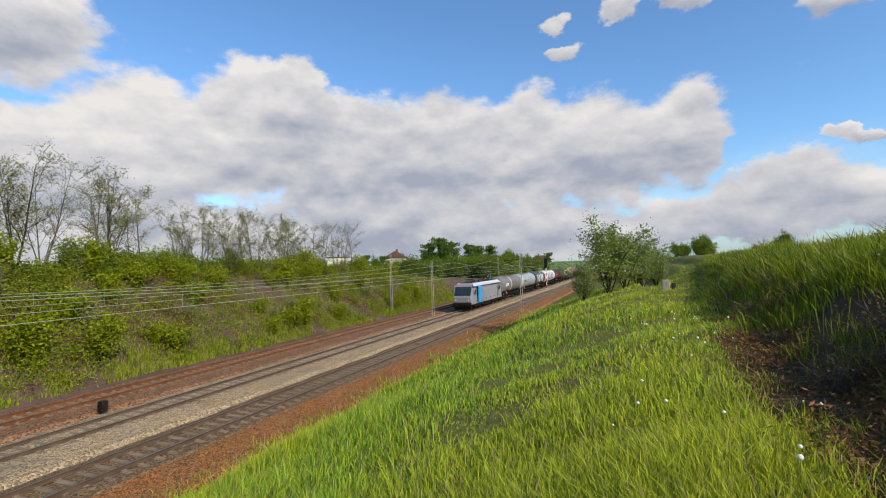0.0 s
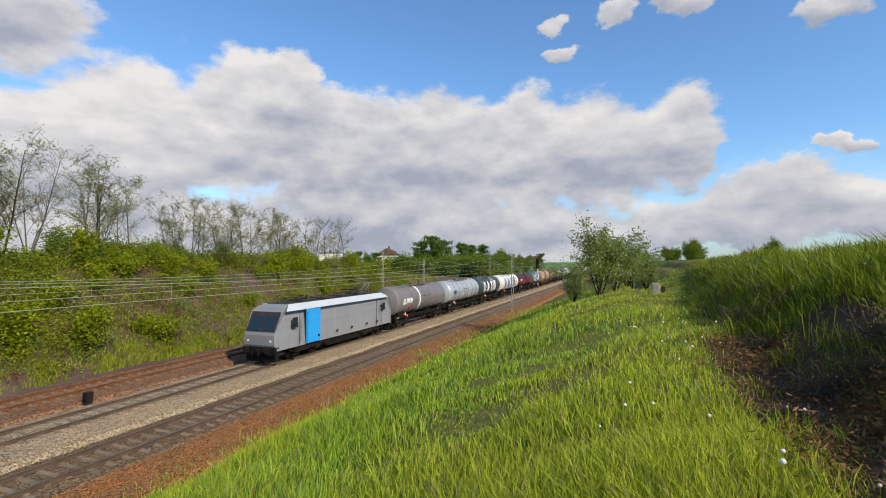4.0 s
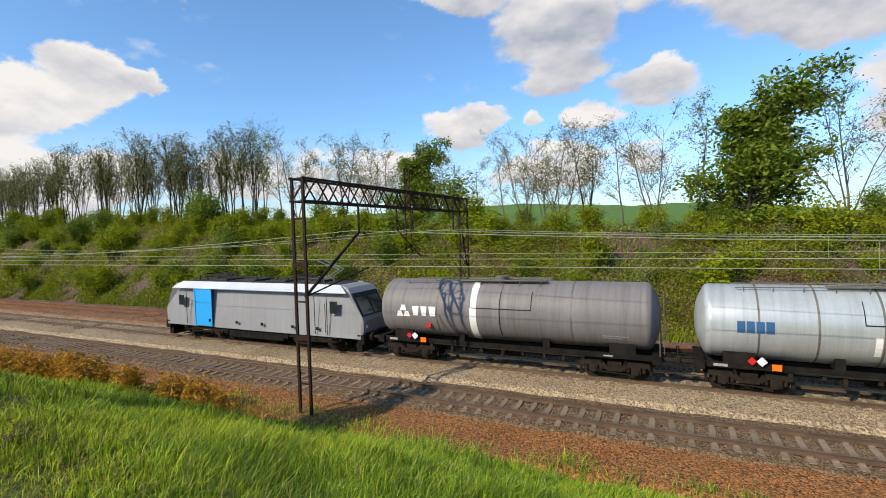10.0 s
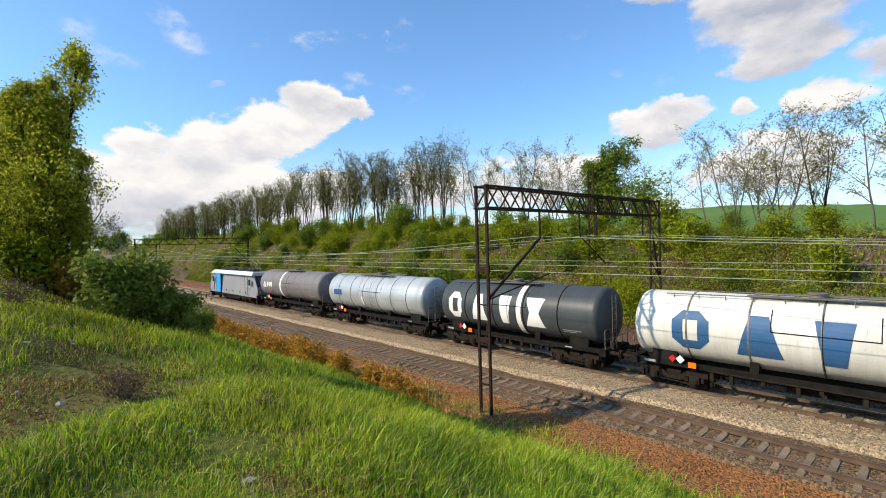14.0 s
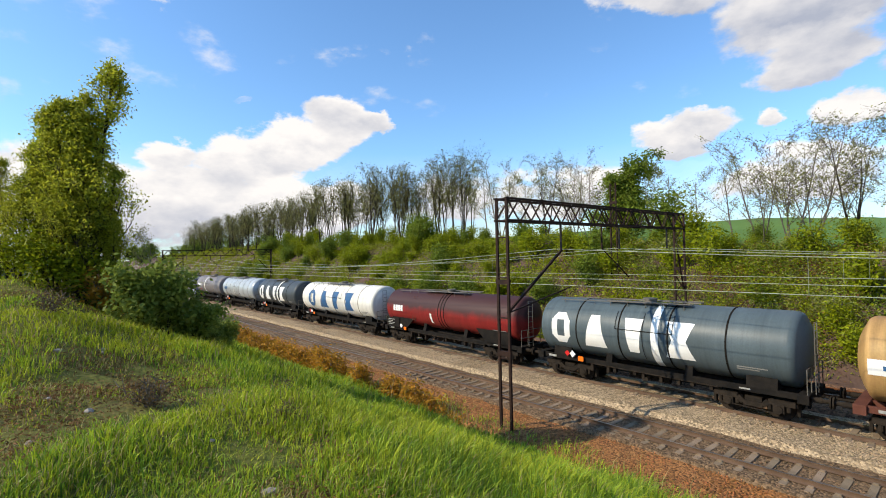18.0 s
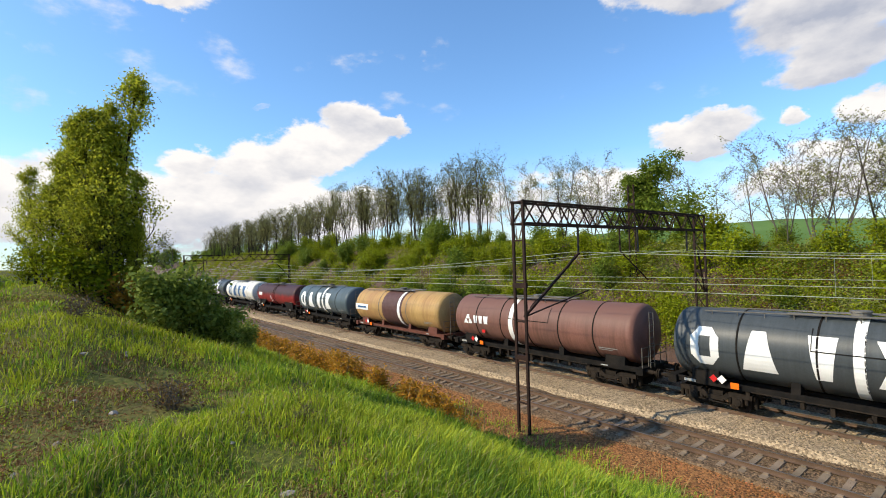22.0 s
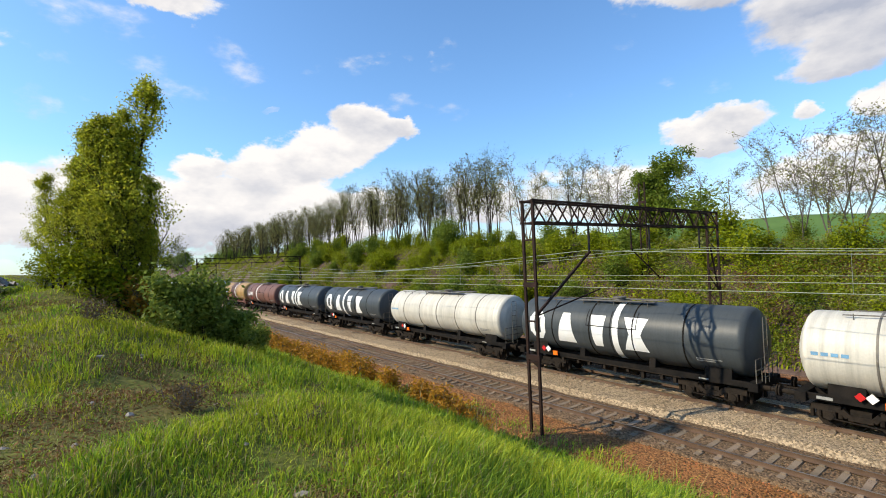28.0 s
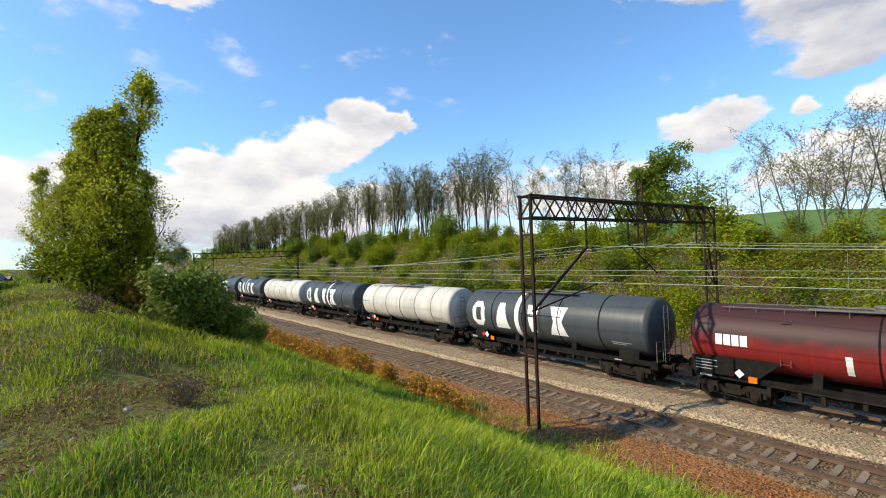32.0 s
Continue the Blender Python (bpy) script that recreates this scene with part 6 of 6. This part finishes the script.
# distant trees on the approach side
for x, y, s, key in ((150, 66, 1.15, "conifer"), (154, 63, 1.3, "conifer"), (158, 60, 1.2, "conifer"), (152, 60, 1.05, "conifer"), (164, 56, 1.1, "conifer"), (170, 54, 1.05, "conifer"), (176, 51, 1.1, "conifer"),
                     (182, 47, 1.15, "round"), (190, 46, 1.2, "round"), (200, 44, 1.0, "round"), (212, 42, 0.95, "round"), (224, 44, 0.9, "round"), (240, 42, 0.8, "round"), (262, 44, 0.9, "conifer"),
                     (128, 78, 0.7, "round"), (136, 84, 0.9, "round"), (138, 76, 0.75, "conifer"), (132, 90, 0.8, "round"), (146, 76, 0.7, "round"), (112, 92, 0.7, "round"), (176, 60, 0.8, "round"), (168, 66, 0.7, "round")):
    place(key, x, y, s * (0.92 if key == "conifer" else 0.74), rnd.uniform(0, 360))
for k in range(46):
    a = radians(rnd.uniform(50, 82))
    d = rnd.uniform(260, 480)
    place(rnd.choice(("round", "round", "conifer")), d * math.sin(a), d * math.cos(a) + 20, rnd.uniform(0.7, 1.2), rnd.uniform(0, 360))
for k in range(20):
    a = radians(rnd.uniform(63, 76.5))
    d = rnd.uniform(138, 175)
    place("round", d * math.sin(a), d * math.cos(a), rnd.uniform(0.38, 0.6), rnd.uniform(0, 360))
for k in range(24):
    a = radians(62.5 + 14 * k / 24 + rnd.uniform(-0.4, 0.4))
    d = rnd.uniform(132, 150)
    place("bush_d", d * math.sin(a), d * math.cos(a), rnd.uniform(1.4, 2.3), rnd.uniform(0, 360))
for k in range(16):
    a = radians(rnd.uniform(84, 108))
    d = rnd.uniform(150, 300)
    place("round", d * math.sin(a), d * math.cos(a), rnd.uniform(0.4, 0.7), rnd.uniform(0, 360))
for k in range(22):
    place("round", rnd.uniform(-420, -190), 40 + rnd.uniform(0, 50), rnd.uniform(0.8, 1.1), rnd.uniform(0, 360))


# ---------------------------------------------------------------- grass
def blades(name, pts, h, w, lean, mat_name, label, rng, out=None):
    """One sheet of bent grass blades, rooted at pts; out: the way each blade falls outward from its tuft."""
    n = len(pts)
    az = rng.uniform(0, 2 * np.pi, n)
    la = rng.uniform(0, 2 * np.pi, n)
    dirv = np.stack([np.cos(az), np.sin(az), np.zeros(n)], 1)
    bend = np.stack([np.cos(la), np.sin(la), np.zeros(n)], 1) * 0.5 + np.array([0.38, 0.16, 0])       # the wind lays it over
    if out is not None:
        bend = bend + out
    bend = bend * (lean * rng.uniform(0.4, 1.6, n) * h)[:, None]
    up = np.array([0, 0, 1.0])
    mid = pts + up * (h * 0.58)[:, None] + bend * 0.35
    tip = pts + up * (h * rng.uniform(0.7, 1.0, n))[:, None] + bend
    off = dirv * (w / 2)[:, None]
    v = np.stack([pts - off, pts + off, mid - off * 0.8, mid + off * 0.8, tip], 1).reshape(-1, 3)
    k = np.arange(n)[:, None] * 5
    f = np.concatenate([k + np.array([[0, 1, 3]]), k + np.array([[0, 3, 2]]), k + np.array([[2, 3, 4]])], 1).reshape(-1, 3)
    return tagged(arrays(name, v, f, M[mat_name]), label, "grass", kind="stuff")


def patchy(x, y, s):
    return np.sin(x * s + 1.7 * np.sin(y * s * 0.8)) * np.cos(y * s * 1.1 + 1.3 * np.sin(x * s * 0.6 + 2))


def bank_foot(x):
    return np.interp(x, (-6, 0, 12, 60, 90), (-2.3, -1.65, -2.05, -6.3, -8.6))


def turf_z(x, y):
    """Where grass roots: the ground, or the gravel shoulder that lies on it."""
    return np.maximum(ground_z(x, y), np.interp(y, (13.37, 14.2, 16.75), (-1.09, -0.37, -0.35)))


def build_grass():
    rng = np.random.default_rng(8)
    # the near bank in tufts, thinning with distance from the path
    per, n = 11, 62000
    r = 1.5 * (75 / 1.5) ** rng.uniform(0, 1, n) ** 0.88
    a = rng.uniform(radians(-106), radians(121), n)
    x, y = r * np.sin(a), r * np.cos(a)
    # the ground under and behind the camera
    n = 9000
    rb, ab = 11 * np.sqrt(rng.uniform(0, 1, n)), rng.uniform(0, 2 * np.pi, n)
    xb, yb = rb * np.sin(ab), rb * np.cos(ab)
    rest = (rb < 1.6) | (yb < -0.1 * np.abs(xb)) & (np.abs(np.arctan2(xb, yb)) > radians(104))
    x, y, r = np.concatenate([x, xb[rest]]), np.concatenate([y, yb[rest]]), np.concatenate([r, np.maximum(rb[rest], 3.0)])
    ok = (y < np.interp(x, (-40, -22, -15, -12.5, -10, -4), (14.3, 14.6, 15.1, 15.0, 14.4, 14.2)) + 0.3 * np.sin(x * 1.7) + 0.2 * np.sin(x * 4.1)) & (y > -12) & (np.abs(x) < 72)
    x, y, r = x[ok], y[ok], r[ok]
    worn = (patchy(x, y, 0.6) + 0.35 * patchy(x, y, 2.1) > 0.15) & (x < -1.5) & (x > -11) & (y < 1.8)
    bank = (y < bank_foot(x) + 0.15) & (x > 1)
    bare = (x > 2.5) & (x < 9.5) & (y < -1.15 + 0.25 * patchy(x, y, 1.4)) & (y > bank_foot(x) - 0.2) & (rng.uniform(size=len(x)) < 0.72)
    thin = bare | (worn & (rng.uniform(size=len(x)) < 0.42)) | (bank & (x < 9) & (y > bank_foot(x) - 1.3) & (rng.uniform(size=len(x)) < 0.8)) | (bank & (patchy(x, y, 1.1) > 0.25) & (y > bank_foot(x) - 0.9) & (x < 20) & (rng.uniform(size=len(x)) < 0.75))
    x, y, r, worn, bank = (q[~thin] for q in (x, y, r, worn, bank))
    turf = np.clip((5.0 - y) / 3.0, 0, 1) * np.where(bank, 0, 1)                     # short turf on the level by the path
    tall = np.clip(0.8 + 0.45 * patchy(x, y, 0.45) + 0.35 * patchy(x + 9, y, 1.7) + rng.normal(0, 0.18, len(x)), 0.5, 1.7)
    ht = tall * (0.36 - 0.19 * turf) * np.where(worn, 0.6, 1) * np.where(bank, np.clip(0.35 + r / 7, 0.6, 1.4), 1)
    shade = patchy(x, y, 0.33) + 0.5 * patchy(x + 4, y, 1.2) + rng.normal(0, 0.5, len(x))
    kind = np.where(bank, 2, np.where(shade + turf * 0.55 > 0.35, 1, np.where(rng.uniform(size=len(x)) < 0.42, 3, 0)))
    tuft = 0.03 + 0.013 * r
    rep = lambda q: np.repeat(q, per)
    N = len(x) * per
    o = rng.normal(0, 1, (N, 2))
    px, py = rep(x) + o[:, 0] * rep(tuft), rep(y) + o[:, 1] * rep(tuft)
    p = np.stack([px, py, turf_z(px, py) - 0.02], 1)
    out = np.concatenate([o * 0.45, np.zeros((N, 1))], 1)
    h = rep(ht) * rng.uniform(0.45, 1.25, N)
    w = 0.0045 + 0.0013 * rep(r)
    dry = rng.uniform(size=N) < np.where(rep(worn), 0.6, 0.035 + 0.07 * rep(turf) + 0.05 * (patchy(px, py, 0.9) > 0.55))
    kb = rep(kind)
    for name, sel, m, lb in (("grass", ~dry & (kb == 0), "grass_green", "long fresh green meadow grass bent by the wind"), ("grass_light", ~dry & (kb == 1), "grass_far", "short yellow-green turf beside the path"),
                             ("grass_deep", ~dry & (kb == 3), "grass_deep", "darker blue-green tufts in the meadow"), ("bank_grass", ~dry & (kb == 2), "grass_bank", "dark green rank grass on the earth bank"), ("grass_dry", dry, "grass_dry", "pale dry stalks among the green grass")):
        blades(name, p[sel], h[sel], w[sel], 0.55, m, lb, rng, out[sel])
    # foot of the far slope, the slope itself and the crest
    n = 150000
    x = rng.uniform(-130, 92, n)
    low = rng.uniform(size=n) < 0.55
    y = 33.0 + np.where(low, rng.exponential(1.6, n), rng.uniform(0, 13, n))
    ok = (patchy(x, y, 0.5) + 0.5 * patchy(x, y, 1.3) + rng.normal(0, 0.35, n) > np.where(low & (x > 18), -0.5, np.where(x > -22, 0.35, -0.3))) & (y < 50)
    x, y = x[ok], y[ok]
    p = np.stack([x, y, ground_z(x, y) - 0.02], 1)
    blades("slope_grass", p, rng.uniform(0.2, 0.5, len(x)), rng.uniform(0.05, 0.11, len(x)), 0.6, "grass_slope", "rough green grass on the far slope", rng)
    # tall dry stalks along the ballast
    n = 620
    x = np.concatenate([rng.uniform(5, 70, 460), rng.uniform(-22, -5, 160)])
    y = 13.9 + rng.normal(0, 0.6, n)
    p = np.stack([x, y, ground_z(x, y)], 1)
    blades("dry_stalks", p, rng.uniform(0.5, 1.5, n), np.full(n, 0.02), 0.3, "grass_dry", "thin dry stalks standing beside the ballast", rng)


build_grass()


def build_flowers():
    """Seed heads and flowers of dandelions, each on its stalk."""
    rng = random.Random(21)
    me_w = me_s = None
    spots = [(rng.uniform(3.4, 14), rng.uniform(-1.6, 0.4)) for _ in range(34)] + [(rng.uniform(9, 30), rng.uniform(-5.5, -2.2)) for _ in range(34)]
    for k, (x, y) in enumerate(spots):
        z = float(ground_z(x, y))
        root = tagged(empty("dandelion", (x, y, z)), "white dandelion seed head in the grass", "flower", group="dandelions")
        if me_w is None:
            bm = bmesh.new()
            bmesh.ops.create_icosphere(bm, subdivisions=2, radius=0.022)
            for v in bm.verts:
                v.co *= 1 + 0.12 * noise.noise(v.co * 40)
            a = part("seed_head", bm, M["petal_white"], root)
            bm = bmesh.new()
            rod(bm, (0, 0, -0.36), (0, 0, 0), 0.004, sides=4)
            b = part("stalk", bm, M["grass_far"], root)
            me_w, me_s = a.data, b.data
        else:
            a, b = new("seed_head", me_w), new("stalk", me_s)
            a.parent = b.parent = root
        s = rng.uniform(0.5, 0.85)
        for o in (a, b):
            o.location, o.scale = (0, 0, 0.36 * s), (s, s, s)


build_flowers()


def build_undergrowth():
    """Low leafy scrub that covers the far slope and the crest between the single shrubs."""
    rng = np.random.default_rng(31)
    for name, n, x0, x1, m, size, lb in (
        ("scrub_bright", 4600, -240, -16, "leaf_bright", 0.13, "bright green scrub covering the cutting slope"),
        ("scrub_fresh", 3000, -24, 80, "leaf_bright", 0.085, "patches of fresh green scrub on the sparse slope"),
        ("scrub_dull", 1200, -26, 78, "leaf_sparse", 0.085, "dull olive scrub on the sparse slope"),
        ("scrub_brown", 1100, -30, 78, "leaf_russet", 0.085, "brown withered undergrowth on the slope"),
        ("scrub_green", 2000, -60, 82, "leaf_green", 0.09, "green scrub and brambles on the slope"),
    ):
        x = rng.uniform(x0, x1, n)
        if x1 > 0:                                              # thicker round the middle of the cutting
            x = np.where(rng.uniform(size=n) < 0.45, rng.uniform(-24, 22, n), x)
        y = 33.6 + np.interp(x, CREST_X, CREST_Z) * 1.25 * rng.uniform(0, 1, n) ** 0.8
        keep = patchy(x + 3 * len(name), y + 2 * len(m), 0.42) + rng.normal(0, 0.25, n) > (-0.6 if name == "scrub_bright" else -0.12)
        x, y = x[keep], y[keep]
        z = ground_z(x, y)
        per = 46 if name == "scrub_bright" else 70
        s = rng.uniform(0.25, 0.7, len(x))
        c = np.repeat(np.stack([x, y, z], 1), per, 0)
        ss = np.repeat(s, per)[:, None]
        p = c + rng.normal(0, 1, c.shape) * ss * np.array([1.0, 0.8, 0.55])
        p[:, 2] = np.maximum(p[:, 2] + 0.5 * ss[:, 0], ground_z(p[:, 0], p[:, 1]) + 0.02)
        v, f = leaves(p, size, rng)
        tagged(arrays(name, v, f, M[m]), lb, "scrub", kind="stuff")
    # thicket along the crest
    for name, n, m, lb in (("thicket_green", 620, "leaf_green", "green thicket along the crest of the cutting"), ("thicket_bright", 420, "leaf_bright", "yellow-green thicket along the crest"), ("thicket_brown", 170, "leaf_brown", "brown twiggy thicket along the crest")):
        x = rng.uniform(17, 74, n)
        y = 33.6 + np.interp(x, CREST_X, CREST_Z) * 1.15 + rng.uniform(-0.5, 3.5, n)
        top = np.clip(1.5 + 1.1 * patchy(x, y * 0.3 + len(m), 0.35), 0.5, 2.6)
        per = 170
        c = np.repeat(np.stack([x, y, ground_z(x, y)], 1), per, 0)
        hh = np.repeat(top * rng.uniform(0.3, 1.0, n), per)
        p = c + rng.normal(0, 1, c.shape) * np.array([0.55, 0.5, 0.35])
        p[:, 2] += hh * rng.uniform(0.2, 1.0, len(hh))
        p[:, 2] = np.maximum(p[:, 2], ground_z(p[:, 0], p[:, 1]) + 0.03)
        v, f = leaves(p, 0.11, rng)
        tagged(arrays(name, v, f, M[m]), lb, "scrub", kind="stuff")


build_undergrowth()


def build_litter():
    """Dead leaves and stems on the bare earth: the bank's face and the worn corner of the meadow."""
    rng = np.random.default_rng(37)
    x = 0.6 + 19.5 * rng.uniform(0, 1, 90000) ** 1.3
    y = bank_foot(x) + rng.normal(-0.15, 0.4, len(x))
    ok = (patchy(x, y, 1.1) + rng.normal(0, 0.15, len(x)) > 0.2) | (x < 7)
    x, y = x[ok], y[ok]
    z = ground_z(x, y) + rng.exponential(0.05, len(x))
    v, f = leaves(np.stack([x, y, z], 1), 0.022, rng, long=3.2)
    tagged(arrays("bank_litter", v, f, M["leaf_litter"]), "brown dead leaves and stems on the dark earth bank", "leaf litter", kind="stuff")
    x = -1.8 - 15 * rng.uniform(0, 1, 110000) ** 1.5
    y = rng.uniform(-3.5, 2.8, 110000)
    ok = patchy(x, y, 0.6) + 0.35 * patchy(x, y, 2.1) + rng.normal(0, 0.3, len(x)) > 0.34
    x, y = x[ok], y[ok]
    z = ground_z(x, y) + rng.exponential(0.03, len(x))
    v, f = leaves(np.stack([x, y, z], 1), 0.016, rng, long=3.4)
    tagged(arrays("meadow_litter", v, f, M["leaf_litter"]), "dry brown plant remains on worn ground", "leaf litter", kind="stuff")
    for k in range(26):
        a, b = rng.uniform(-12, -2.5), rng.uniform(-2.0, 2.2)
        bm = bmesh.new()
        bmesh.ops.create_icosphere(bm, subdivisions=1, radius=rng.uniform(0.03, 0.08))
        for q in bm.verts:
            q.co *= rng.uniform(0.75, 1.2)
            q.co.z *= 0.6
        ob = part("stone", bm, M["concrete_pole"])
        ob.location = (a, b, float(ground_z(a, b)) + 0.01)
        tagged(ob, "small pale stone lying on worn ground", "stone", group="stones in the meadow")


mat("leaf_litter", (0.25, 0.135, 0.055), 0.8, vary=0.3, scale=0.5, fine=6, bump=0.0, transmit=0.2, random_value=0.45, island=True)
build_litter()


RUN = ((0, 64.3), (1.5, 49.55), (3, 34.9), (6, 6.66), (8, -13.06), (11, -42.8), (13, -63.0), (15.5, -87.4), (18, -111.4), (20, -130.1), (22, -149.0), (24, -167.8), (28, -204.4), (30, -221.9), (32, -239.25))      # seconds, place of the locomotive's nose


def nose(t):
    """Where the train stands: a smooth curve through RUN."""
    k = max(0, min(len(RUN) - 2, sum(t >= q[0] for q in RUN) - 1))
    (t0, x0), (t1, x1) = RUN[k], RUN[k + 1]
    slope = lambda a, b: (RUN[b][1] - RUN[a][1]) / (RUN[b][0] - RUN[a][0])
    m0, m1 = slope(max(k - 1, 0), min(k + 1, len(RUN) - 1)), slope(k, min(k + 2, len(RUN) - 1))
    d = t1 - t0
    u = (t - t0) / d
    return (2 * u**3 - 3 * u**2 + 1) * x0 + (u**3 - 2 * u**2 + u) * d * m0 + (3 * u**2 - 2 * u**3) * x1 + (u**3 - u**2) * d * m1


def motions():
    """The train runs towards -x and slows a little, its wheels rolling."""
    times = [k * 0.5 for k in range(65)]
    for u, thing in TRAIN:
        walk(thing, [(t, pose(nose(t) + u, Y_TRAIN, 0)) for t in times])
    for wheel, x, z, radius in WHEELS:
        n = round(32 * 10.4 / radius / radians(80)) + 1
        size = wheel.scale.copy()
        walk(wheel, [(32 * k / n, pose(x, 0, z, 0, math.degrees((nose(32 * k / n) - nose(0)) / radius) % 360, 0)) for k in range(n + 1)])
        wheel.scale = size


motions()
